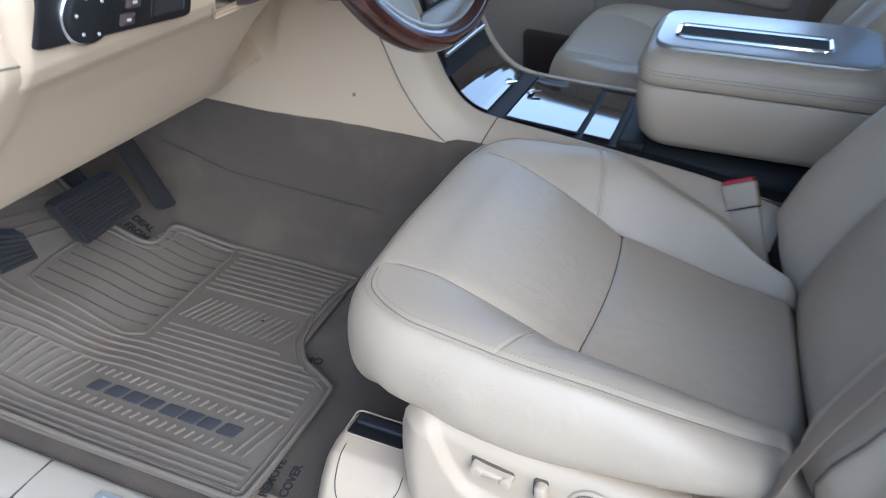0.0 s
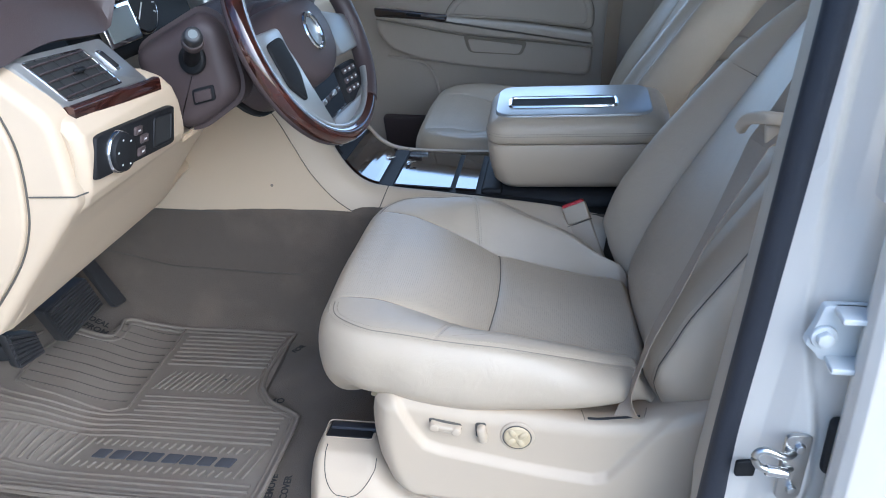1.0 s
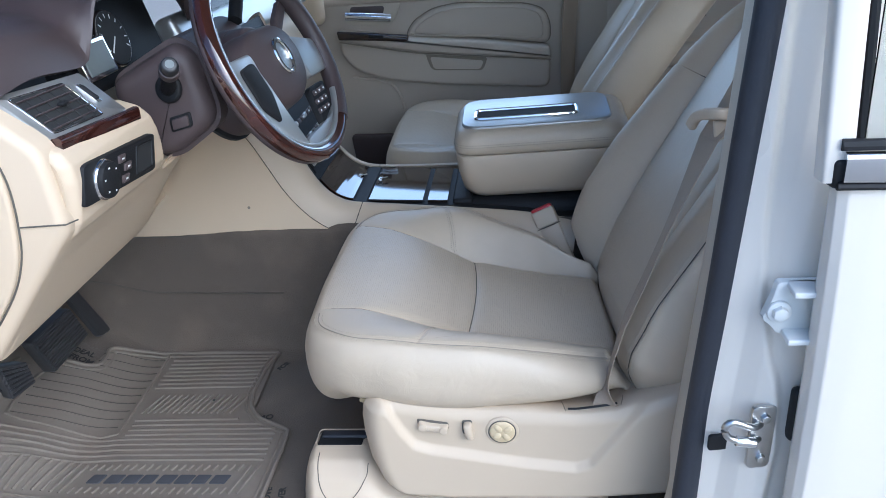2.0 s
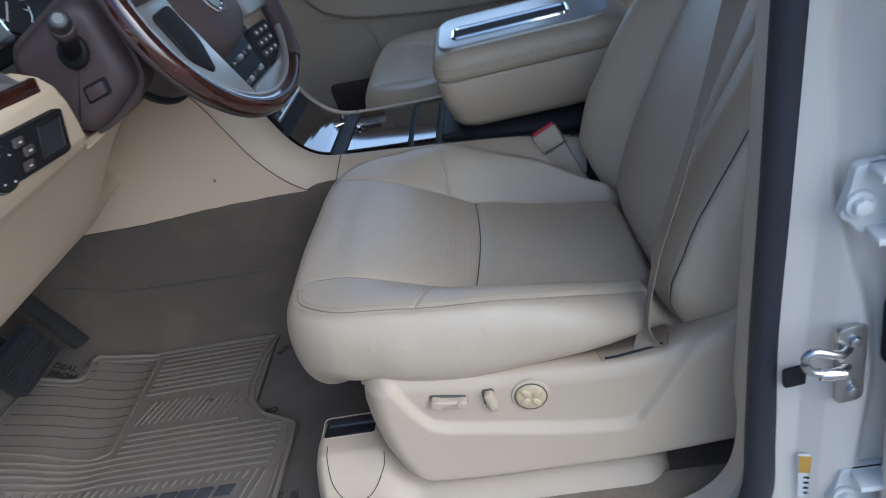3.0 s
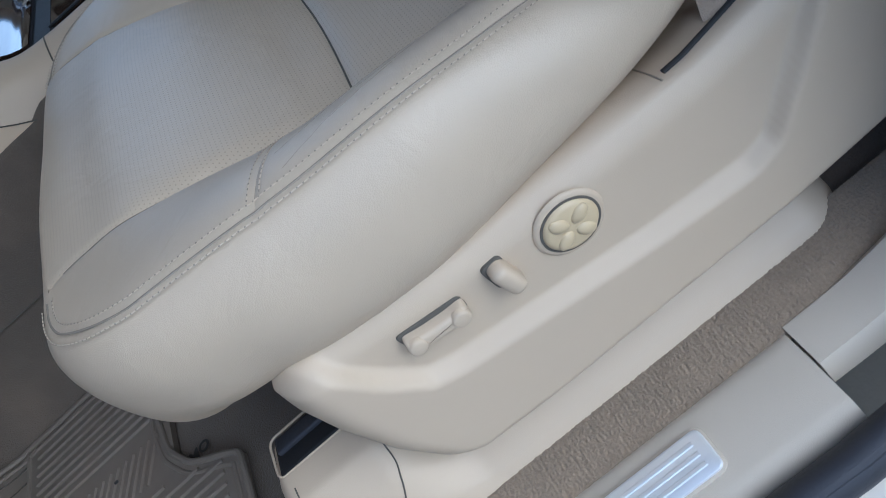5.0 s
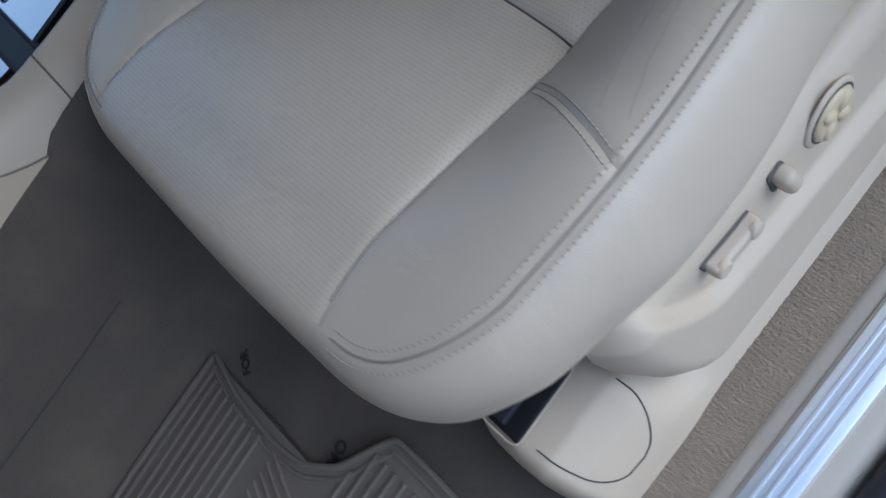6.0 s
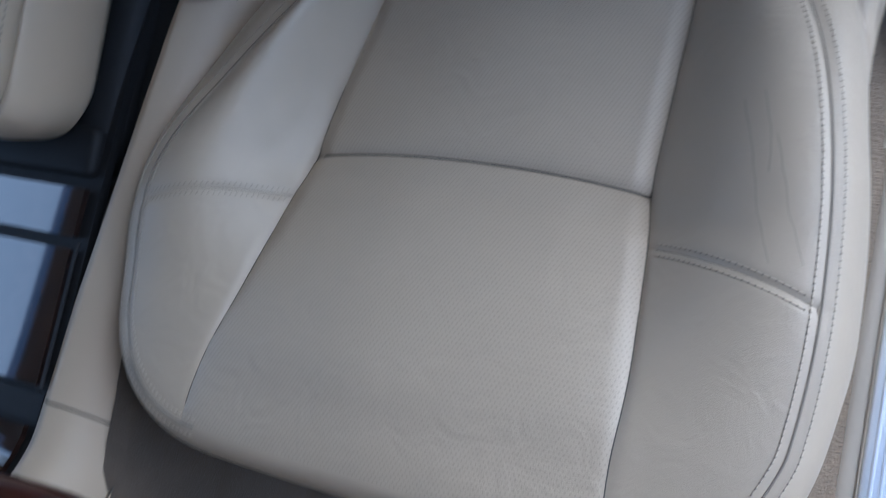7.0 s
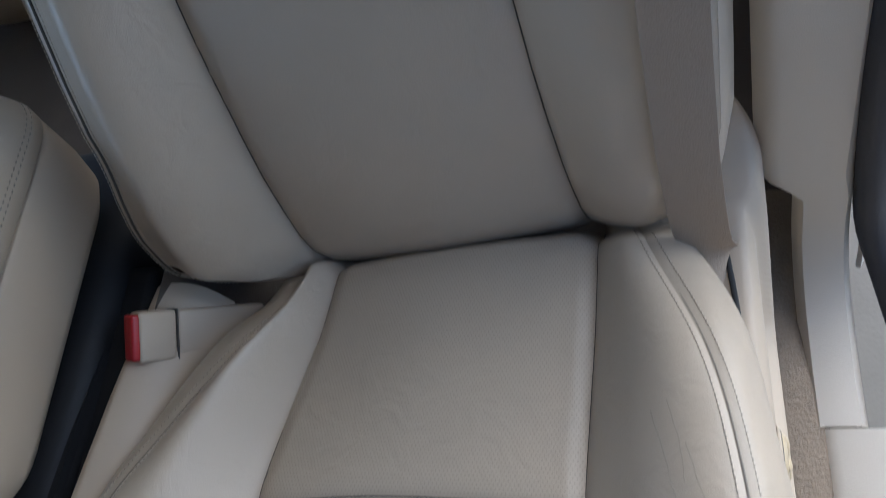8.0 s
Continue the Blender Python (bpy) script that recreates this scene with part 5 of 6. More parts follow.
# lamp switch panel
sp = plane_of((-0.2260, -0.388, 0.642), (-0.2225, -0.172, 0.6235), (-0.2200, -0.372, 0.700))
part("switch_panel", slab(rounded([(0, 0), (1, 0), (0.98, 1), (0.0, 1)], 0.09, 4), lambda a, b, h: sp(a, b, h - 0.018), 0.0205, 0.003), BLACK, dash, "black lamp switch panel")
kc = sp(0.24, 0.46, 0.0)
knorm = (sp(0.24, 0.46, 1.0) - kc).normalized()
KM = Matrix.Translation(kc) @ knorm.to_track_quat("Z", "Y").to_matrix().to_4x4()
part("lamp_knob_ring", cyl(0.0305, 0.0290, 0.006, KM @ pose(0, 0, 0.005), 40, 0.001), CHROME, dash, "bright ring of the lamp knob")
knob = part("lamp_knob", cyl(0.0280, 0.0265, 0.012, KM @ pose(0, 0, 0.009), 40, 0.003), BLACK, dash, "round lamp switch knob")
for k in range(5):
    a = radians(40 + 62 * k)
    part("knob_mark", rbox((0.0034, 0.0024, 0.0006), 0.0002, KM @ pose(0.019 * math.cos(a), 0.019 * math.sin(a), 0.0152)), PRINT, knob)
for a, b in ((0.47, 0.75), (0.55, 0.50), (0.52, 0.22)):
    press = part("switch_button", slab(rounded([(a - 0.045, b - 0.10), (a + 0.045, b - 0.10), (a + 0.045, b + 0.10), (a - 0.045, b + 0.10)], 0.02), lambda p, q, h: sp(p, q, h), 0.006, 0.0015), BROWN, dash)
    part("button_mark", slab([(a - 0.014, b - 0.018), (a + 0.014, b - 0.018), (a + 0.014, b + 0.018), (a - 0.014, b + 0.018)], lambda p, q, h: sp(p, q, 0.006 + h), 0.0006, 0.0), PRINT, press)
part("pocket", slab(rounded([(0.69, 0.14), (0.93, 0.14), (0.93, 0.86), (0.69, 0.86)], 0.04), lambda a, b, h: sp(a, b, 0.0015 + h), 0.0013, 0.0), INK, dash, "empty dark pocket in the switch panel")
part("pocket_rim", sweep([sp(a, b, 0.0025) for a, b in rounded([(0.69, 0.14), (0.93, 0.14), (0.93, 0.86), (0.69, 0.86)], 0.05)], disc_section(0.0022, 6), up=(1, 0, 0.3), closed=True), BLACK, dash)


# brown top with a hood over the gauges
def dash_top(u, v):
    y = -0.45 + u * 1.80
    px = [-0.300, -0.306, -0.315, -0.330, -0.37, -0.45, -0.60, -0.80, -1.05]
    pz = [0.795, 0.812, 0.835, 0.855, 0.872, 0.882, 0.884, 0.878, 0.865]
    x, z = interp(v * 8, range(9), px), interp(v * 8, range(9), pz)
    hood = ease(y, -0.155, -0.10) * (1 - ease(y, 0.24, 0.29))
    z += hood * 0.030 * (1 - ease(v, 0.6, 1.0)) + hood * 0.075 * (1 - ease(v, 0.0, 0.45))
    x += hood * 0.02
    z += 0.012 * math.sin(ease(y, -0.45, -0.16) * math.pi) * (1 - ease(v, 0.5, 1))
    return x, y, z


sheet("dash_top", dash_top, 120, 40, 0.012, BROWNL, dash, "dark brown grained dashboard top")
part("side_vent", cyl(0.028, 0.024, 0.010, pose(-0.345, -0.400, 0.858, -35, 25, 0), 28, 0.003), BROWN, dash, "small round demister vent")
part("side_vent_grille", rbox((0.034, 0.006, 0.010), 0.002, pose(-0.340, -0.404, 0.861, -35, 25, 0)), INK, dash)

# instrument cluster
cluster = thing("instrument_cluster", (-0.36, 0.06, 0.78), "instrument cluster with silver framed display and chrome ringed gauges", "instrument cluster")
part("housing", rbox((0.05, 0.36, 0.155), 0.012, pose(-0.385, 0.060, 0.795, 0, -14)), BLACK, cluster)


def gauge(y, z, r):
    m = pose(-0.353 + (0.795 - z) * 0.25, y, z, 0, 76, 0)
    ring_part = part("gauge_ring", cyl(r, r * 0.93, 0.012, m, 40, 0.002), CHROME, cluster, "chrome gauge ring")
    part("gauge_face", cyl(r * 0.86, r * 0.86, 0.0135, m, 40), INK, ring_part, "black gauge face")
    for k in range(11):
        a = radians(-120 + 24 * k)
        part("gauge_tick", rbox((r * 0.14, 0.002, 0.0006), 0.0, m @ pose(-math.cos(a) * r * 0.72, math.sin(a) * r * 0.72, 0.007, 0, 0, -math.degrees(a))), PRINT, ring_part)
    part("gauge_needle", rbox((r * 0.7, 0.0028, 0.0012), 0.0005, m @ pose(r * 0.2, -r * 0.25, 0.0085, 0, 0, -50)), PRINT, ring_part)


gauge(0.040, 0.802, 0.055)
gauge(-0.075, 0.850, 0.027)
screen_frame = part("display_frame", rbox((0.014, 0.104, 0.066), 0.004, pose(-0.340, -0.062, 0.786, 0, -14)), CHROME, cluster, "bright display frame")
part("display", rbox((0.014, 0.084, 0.050), 0.002, pose(-0.3375, -0.062, 0.786, 0, -14)), LCD, screen_frame, "blank grey display")

# far dashboard: silver band, beige below
part("far_trim", rbox((0.05, 1.02, 0.115), 0.015, pose(-0.345, 0.78, 0.745, 0, -18)), SILVER, dash, "satin silver band across the dashboard")
for k in range(8):
    part("far_vent_slat", rbox((0.012, 0.10, 0.006), 0.002, pose(-0.318, 1.02 + 0.0 * k, 0.705 + 0.011 * k, 0, -18)), BLACK, dash)
part("far_lower", rbox((0.10, 1.02, 0.32), 0.04, pose(-0.40, 0.80, 0.53, 0, 14)), DASHB, dash)
part("far_end", rbox((0.20, 0.06, 0.22), 0.03, pose(-0.36, 1.295, 0.72)), DASHB, dash)

# ---- steering column and wheel ----
wa, wyaw = 0.415, -0.145
wn_ = Vector((math.cos(wa) * math.cos(wyaw), math.cos(wa) * math.sin(wyaw), math.sin(wa)))
ws_ = Vector((0, 0, 1)).cross(wn_).normalized()
wu_ = wn_.cross(ws_)
WC = Vector((-0.064, 0.070, 0.743))
WM = Matrix.Translation(WC) @ Matrix((ws_, wu_, wn_)).transposed().to_4x4()


def wp(a, b, h=0.0):
    return WM @ Vector((a, b, h))


column = thing("steering_column", (-0.2, 0.06, 0.68), "dark brown steering column shroud with a stalk", "steering column")
o = rounded([(-0.335, 0.745), (-0.300, 0.640), (-0.262, 0.598), (-0.225, 0.605), (-0.140, 0.662), (-0.160, 0.795), (-0.20, 0.815)], 0.035, 5)
part("shroud", slab(o, lambda a, b, h: (a, -0.040 + h, b), 0.223, 0.0, 3), BROWN, column)
part("shroud_side", slab(rounded([(-0.330, 0.740), (-0.298, 0.648), (-0.260, 0.608), (-0.228, 0.613), (-0.146, 0.668), (-0.166, 0.785), (-0.20, 0.805)], 0.035, 5), lambda a, b, h: (a, -0.040 - h, b), 0.034, 0.029, 7), BROWN, column)
part("collar", cyl(0.098, 0.088, 0.085, WM @ pose(0, 0, -0.098), 40, 0.012), BROWN, column, "dark collar behind the wheel")
part("collar_gap", cyl(0.0995, 0.0995, 0.006, WM @ pose(0, 0, -0.146), 40), INK, column)
hole = Vector((-0.214, -0.076, 0.733))
part("stalk_boot", cyl(0.026, 0.024, 0.010, pose(*hole, 78, 0, -12), 28, 0.003), BLACK, column)
sd = (Vector((-0.161, -0.166, 0.789)) - hole)
SM = Matrix.Translation(hole) @ sd.to_track_quat("Z", "Y").to_matrix().to_4x4()
L0 = sd.length
part("stalk", cyl(0.014, 0.010, L0 * 0.75, SM @ pose(0, 0, L0 * 0.37), 20, 0.002), BLACK, column, "control stalk")
part("stalk_ring", cyl(0.0165, 0.0165, 0.022, SM @ pose(0, 0, L0 * 0.76), 24, 0.003), BROWN, column)
part("stalk_cap", cyl(0.0155, 0.0125, 0.020, SM @ pose(0, 0, L0 * 0.95), 24, 0.003), PEDAL, column)
part("stalk_mark", cyl(0.0070, 0.0070, 0.002, SM @ pose(0, 0, L0 * 0.95 + 0.0098), 16), LCD, column)
part("adjust_switch_rim", slab(rounded([(-0.02, -0.013), (0.02, -0.013), (0.02, 0.013), (-0.02, 0.013)], 0.005), lambda a, b, h: (-0.205 + a, -0.0735 - h, 0.673 + b + 0.25 * a), 0.003, 0.001), BLACK, column)
part("adjust_switch", slab(rounded([(-0.015, -0.009), (0.015, -0.009), (0.015, 0.009), (-0.015, 0.009)], 0.003), lambda a, b, h: (-0.205 + a, -0.0755 - h, 0.673 + b + 0.25 * a), 0.005, 0.0015), BROWN, column, "wheel adjust switch")
part("left_stalk", sweep([wp(0.08, 0.10, -0.08), wp(0.13, 0.15, -0.07), wp(0.17, 0.19, -0.06)], disc_section(0.014, 10)), BLACK, column, "second control stalk")

wheel = thing("steering_wheel", tuple(WC), "wood and dark leather steering wheel with silver spokes", "steering wheel")
R = 0.188


def rim_arc(a0, a1, n, rr, ry=None, rad=R, h=0.0):
    return sweep([wp(rad * math.cos(radians(a)), rad * math.sin(radians(a)), h) for a in np.linspace(a0, a1, n)], disc_section(rr, 14, ry), up=tuple(wn_))


part("wood_rim", rim_arc(112, 305, 90, 0.0150, 0.0165), WOOD, wheel, "glossy red-brown wood rim")
part("leather_rim", rim_arc(-55, 112, 80, 0.0185, 0.0190), BROWNL, wheel, "dark brown leather rim")
part("rim_backing", rim_arc(112, 305, 90, 0.0146, 0.012, R, -0.0085), BROWNL, wheel, "dark leather back of the rim")
part("inner_trim", rim_arc(150, 325, 80, 0.0045, 0.007, R - 0.0155, 0.003), SILVER, wheel, "silver trim inside the rim")
V1, F1 = stitches([wp((R - 0.013) * math.cos(radians(a)), (R - 0.013) * math.sin(radians(a)), 0.0115) for a in np.linspace(-25, 60, 120)], 0.0045, 0.003, 0.0009, up=tuple(wn_))
meshed("stitching", V1, F1, THREAD_D, wheel, "thread stitches along the leather")
# hub
def hub_point(u, v):
    a = u * 2 * math.pi
    base = 0.098 + 0.012 * math.cos(2 * a) - 0.012 * math.sin(a) ** 3
    r = base * min(1.0, v * 1.05)
    h = 0.022 * (1 - min(1, v) ** 2.2) - 0.045 * ease(v, 0.86, 1.0) + 0.012
    return wp(r * math.cos(a) * 1.0, r * math.sin(a) * 0.92, h - 0.018)


part("hub", cyl(0.085, 0.075, 0.04, WM @ pose(0, 0, -0.042), 40, 0.006), BROWN, wheel)
V = [wp(0, 0, 0.016)]
NU, NV = 64, 18
for i in range(1, NV + 1):
    for j in range(NU):
        V.append(tuple(hub_point(j / NU, i / NV)))
F = [(0, 1 + j, 1 + (j + 1) % NU) for j in range(NU)]
for i in range(NV - 1):
    for j in range(NU):
        a = 1 + i * NU + j; b = 1 + i * NU + (j + 1) % NU
        F.append((a, a + NU, b + NU, b))
meshed("airbag_pad", V, F, BROWN, wheel, "dark brown airbag pad")
badge = part("badge_ring", sweep([wp(0.024 * math.cos(a), 0.031 * math.sin(a), 0.0165) for a in np.linspace(0, 2 * math.pi, 36, endpoint=False)], disc_section(0.0042, 8), up=tuple(wn_), closed=True), CHROME, wheel, "oval chrome badge ring")
part("badge_face", slab([(0.020 * math.cos(a), 0.026 * math.sin(a)) for a in np.linspace(0, 2 * math.pi, 28, endpoint=False)], lambda a, b, h: wp(a, b, 0.0125 + h), 0.004, 0.0015), SILVER, badge, "plain silver badge face")


def spoke(pts, m, name, h0=-0.012, d=0.016, label=""):
    part(name, slab(rounded(pts, 0.012, 4), lambda a, b, h: wp(a, b, h0 + h), d, 0.004), m, wheel, label)


spoke([(-0.085, 0.03), (-0.175, 0.03), (-0.165, -0.075), (-0.10, -0.145), (-0.055, -0.160), (-0.072, -0.07)], SILVER, "spoke", label="silver left spoke")
spoke([(-0.098, 0.015), (-0.150, 0.010), (-0.145, -0.065), (-0.112, -0.100), (-0.092, -0.05)], BLACK, "button_pad", 0.004, 0.006, "glossy black buttons")
spoke([(0.075, 0.030), (0.172, 0.005), (0.170, -0.060), (0.085, -0.060)], SILVER, "spoke", label="silver right spoke")
spoke([(0.085, 0.035), (0.160, 0.080), (0.150, 0.10), (0.080, 0.062)], BROWN, "spoke_back", -0.02, 0.012)
spoke([(0.060, -0.075), (0.135, -0.075), (0.120, -0.125), (0.045, -0.150)], BLACK, "button_block", -0.016, 0.014, "black wheel buttons")
for i in range(3):
    for j in range(3):
        a, b = 0.068 + 0.020 * i - 0.008 * j, -0.088 - 0.017 * j
        wb = part("wheel_button", rbox((0.013, 0.010, 0.004), 0.0015, WM @ pose(a, b, 0.0)), BROWN, wheel)
        part("button_mark", rbox((0.006, 0.003, 0.0006), 0.0, WM @ pose(a, b, 0.0022)), PRINT, wb)
spoke([(-0.05, -0.150), (0.09, -0.140), (0.13, -0.118), (0.120, -0.150), (0.05, -0.182), (-0.05, -0.182)], SILVER, "lower_bezel", -0.010, 0.010, "silver lower bezel")

# ---- centre console ----
YC = 0.478
console = thing("centre_console", (0.0, YC, 0.0), "centre console with beige rails and glossy dark wood lids", "console")
INN = smooth_curve([(-0.255, 0.76), (-0.215, 0.66), (-0.168, 0.555), (-0.122, 0.446), (-0.088, 0.389), (-0.050, 0.358), (-0.005, 0.3475), (0.10, 0.341), (0.225, 0.335), (0.36, 0.327), (0.49, 0.308)], 60)
OUT = smooth_curve([(-0.34, 0.70), (-0.285, 0.605), (-0.229, 0.522), (-0.198, 0.462), (-0.158, 0.386), (-0.100, 0.320), (-0.024, 0.282), (0.10, 0.272), (0.225, 0.268), (0.36, 0.260), (0.49, 0.245)], 60)


def rail_fn(side):
    def fn(u, v):
        k = u * 59
        a, b = (np.array([interp(k, range(60), c[:, i]) for i in (0, 1)]) for c in (INN, OUT))
        p = a + (b - a) * v
        q = YC - side * ((YC - interp(a[0], [0.0, 0.10, 0.18, 0.33, 0.49], [0.352, 0.345, 0.335, 0.318, 0.306])) + 0.060 * v)
        d = a - b
        bulge = 0.014 * math.sin(math.pi * v)
        n = np.array((0.4, 0.9))
        lip = -0.006 * ease(v, 0.10, 0.0)
        return p[0] + n[0] * bulge, q - side * bulge * 0.5, p[1] + n[1] * (bulge + lip)
    return fn


sheet("rail", rail_fn(1), 90, 24, 0.006, BEIGE, console, "beige rail along the console", angle=60)
sheet("rail", rail_fn(-1), 60, 18, 0.006, BEIGE, console, "beige rail along the console", angle=60)
JOINT = float(np.interp(0.002, INN[:, 0], np.arange(60))) / 59
part("rail_joint", sweep([rail_fn(1)(JOINT, v) for v in np.linspace(0.02, 0.98, 16)], disc_section(0.0012, 6), up=(1, 0, 0)), SEAM, console)
part("rail_joint", sweep([rail_fn(-1)(JOINT, v) for v in np.linspace(0.02, 0.98, 16)], disc_section(0.0012, 6), up=(1, 0, 0)), SEAM, console)
outc = [(-0.62, 0.72), (-0.36, 0.72)] + [tuple(p) for p in OUT[2:]] + [(0.49, 0.14), (-0.62, 0.14)]
part("side_panel", slab(outc, lambda a, b, h: (a, 0.290 + h, b), 0.02, 0.0), DASHB, console, "smooth beige side panel of the console")
part("far_side_panel", slab(outc, lambda a, b, h: (a, 2 * YC - 0.290 - h, b), 0.02, 0.0), DASHB, console, "smooth beige side panel of the console")
part("panel_joint", sweep([(x, 0.2895, z) for x, z in OUT[2:]], disc_section(0.0010, 6), up=(0, 1, 0)), SEAM, console, "fine joint between rail and side panel")
part("carpet_edge_joint", sweep([(-0.60, 0.2885, 0.296), (-0.30, 0.2885, 0.291), (-0.02, 0.2885, 0.283)], disc_section(0.002, 6), up=(0, 1, 0)), SEAM, console)
part("screw_cap", cyl(0.0035, 0.0035, 0.002, pose(-0.258, 0.2895, 0.362, 90), 12), SEWN, console, "small screw in the side panel")


def stack(u, v):
    k = u * 59
    x, z = interp(k, range(60), INN[:, 0]), interp(k, range(60), INN[:, 1])
    return x - 0.004, 0.352 + (2 * YC - 0.704) * v, z - 0.010


sheet("stack_face", stack, 80, 6, 0.01, BLACK, console, "black surround of the console lids", angle=60)


def on_stack(i0, i1, y0, y1, lift, m, name, label="", d=0.006):
    def fn(u, v):
        k = i0 + u * (i1 - i0)
        x, z = interp(k, range(60), INN[:, 0]), interp(k, range(60), INN[:, 1])
        x1, z1 = interp(k + 0.5, range(60), INN[:, 0]), interp(k + 0.5, range(60), INN[:, 1])
        dx, dz = x1 - x, z1 - z; q = math.hypot(dx, dz) or 1.0
        return x - 0.004 - dz / q * lift * 1.0, y0 + (y1 - y0) * v, z - 0.010 + dx / q * lift
    return sheet(name, fn, 24, 4, d, m, console, label, angle=60)


def index_of(x):
    return interp(x, INN[:, 0], range(60))


lid_y = (0.364, 2 * YC - 0.364)
for x0, x1 in ((-0.100, -0.022), (0.016, 0.146), (0.158, 0.205)):
    on_stack(index_of(x0), index_of(x1), *lid_y, 0.0075, WOODD, "lid", "glossy dark wood lid")
on_stack(index_of(-0.016), index_of(0.010), 0.355, 2 * YC - 0.355, 0.0035, BLACK, "lid_gap", "black gap between the lids")
part("lid_frame", sweep([(0.012, 0.3555, 0.3445), (0.08, 0.3555, 0.3405), (0.150, 0.3555, 0.3370)], disc_section(0.002, 6)), BLACK, console)
for x, y in ((-0.036, 0.520), (0.022, 0.492)):
    latch = part("lid_latch", rbox((0.010, 0.030, 0.006), 0.0025, pose(x, y, 0.3475)), CHROME, console, "small chrome lid latch")
    part("latch_bar", sweep([(x, y - 0.01, 0.350), (x + 0.018, y + 0.002, 0.350)], disc_section(0.0022, 8)), CHROME, latch)
# radio stack
i0, i1 = index_of(-0.20), index_of(-0.108)
on_stack(i0, i1, 0.375, 2 * YC - 0.375, 0.004, BLACK, "radio_panel", "black control panel with small buttons")
for r in range(5):
    for c in range(7):
        k = i0 + (i1 - i0) * (r + 0.5) / 5
        x, z = interp(k, range(60), INN[:, 0]), interp(k, range(60), INN[:, 1])
        cb = part("control_button", rbox((0.012, 0.022, 0.008), 0.002, pose(x - 0.001, 0.392 + 0.0285 * c, z - 0.004, 0, 66)), BROWN if (r + c) % 3 else SILVER, console)
        if (r + c) % 2:
            part("button_mark", rbox((0.004, 0.010, 0.0006), 0.0, pose(x + 0.0045, 0.392 + 0.0285 * c, z - 0.0005, 0, 66)), PRINT, cb)
part("control_bar", sweep([(-0.112, 0.375, 0.432), (-0.112, 2 * YC - 0.375, 0.432)], disc_section(0.004, 8)), SILVER, console)
# black box under the armrest
part("rear_box", rbox((0.45, 0.255, 0.22), 0.03, pose(0.452, YC, 0.222)), BLACK, console, "black plastic rear of the console")
part("rear_ledge", rbox((0.05, 0.235, 0.02), 0.008, pose(0.238, YC, 0.326)), BLACK, console)
part("rear_step", rbox((0.30, 0.325, 0.16), 0.012, pose(0.37, YC, 0.222)), BLACK, console)

# ---- armrest bin ----
arm = thing("armrest", (0.43, YC, 0.34), "beige leather armrest bin with a silver slotted lid", "armrest")
AM = pose(0.43, YC - 0.002, 0.345, 4.5, -1.5, 0)


def plan(sx, sy, r):
    return rounded([(-sx, -sy), (sx, -sy), (sx, sy), (-sx, sy)], r, 8)


def bin_shape(levels):
    """A rounded bin: levels of (height, half length, half width)."""
    V, F = [], []
    k = 0
    rows = []
    for h, sx, sy in levels:
        P2 = plan(sx, sy, 0.055)
        rows.append([AM @ Vector((a, b, h)) for a, b in P2])
    n = len(rows[0])
    V = [p for r in rows for p in r]
    for i in range(len(rows) - 1):
        for j in range(n):
            F.append((i * n + j, i * n + (j + 1) % n, (i + 1) * n + (j + 1) % n, (i + 1) * n + j))
    F.append(tuple(range(n))[::-1]); F.append(tuple((len(rows) - 1) * n + j for j in range(n)))
    return V, F


V, F = bin_shape([(0.0, 0.165, 0.092), (0.004, 0.178, 0.103), (0.02, 0.190, 0.112), (0.06, 0.198, 0.117), (0.108, 0.201, 0.120), (0.112, 0.198, 0.117)])
meshed("bin", V, F, BEIGE, arm, "beige bin under the armrest", angle=50)
V, F = bin_shape([(0.111, 0.193, 0.112), (0.1155, 0.193, 0.112)])
meshed("lid_gap", V, F, SEAM, arm)
V, F = bin_shape([(0.1145, 0.198, 0.117), (0.118, 0.2020, 0.1210), (0.132, 0.203, 0.122), (0.150, 0.199, 0.118), (0.162, 0.190, 0.110), (0.168, 0.176, 0.098), (0.170, 0.15, 0.08)])
meshed("lid", V, F, LEATHER, arm, "beige leather armrest lid", angle=50)
for h in (0.134, 0.139):
    V1, F1 = stitches([AM @ Vector((a, b, h)) for a, b in plan(0.2030 - (h - 0.132) * 0.2, 0.1222 - (h - 0.132) * 0.2, 0.055)], 0.004, 0.003, 0.0008)
    meshed("stitching", V1, F1, THREAD_D, arm, "thread stitches round the lid")
part("lid_plate", slab(plan(0.172, 0.094, 0.05), lambda a, b, h: AM @ Vector((a - 0.010, b, 0.166 + h)), 0.008, 0.004, 3), SILVER, arm, "satin silver plate on the lid")
slot = rounded([(-0.150, -0.046), (0.085, -0.046), (0.085, 0.010), (-0.150, 0.010)], 0.012, 4)
slot_rim = part("slot_frame", sweep([AM @ Vector((a, b, 0.1745)) for a, b in slot], disc_section(0.0045, 8), closed=True), CHROME, arm, "bright frame of the slot")
part("slot", slab(slot, lambda a, b, h: AM @ Vector((a, b, 0.1738 + h)), 0.0012, 0.0), INK, slot_rim, "black slot in the lid")
for k in (-1, 1):
    part("hinge_button", cyl(0.005, 0.004, 0.006, AM @ pose(-0.201, k * 0.02, 0.11, 0, -90), 14, 0.001), CHROME, arm, "small chrome latch button")

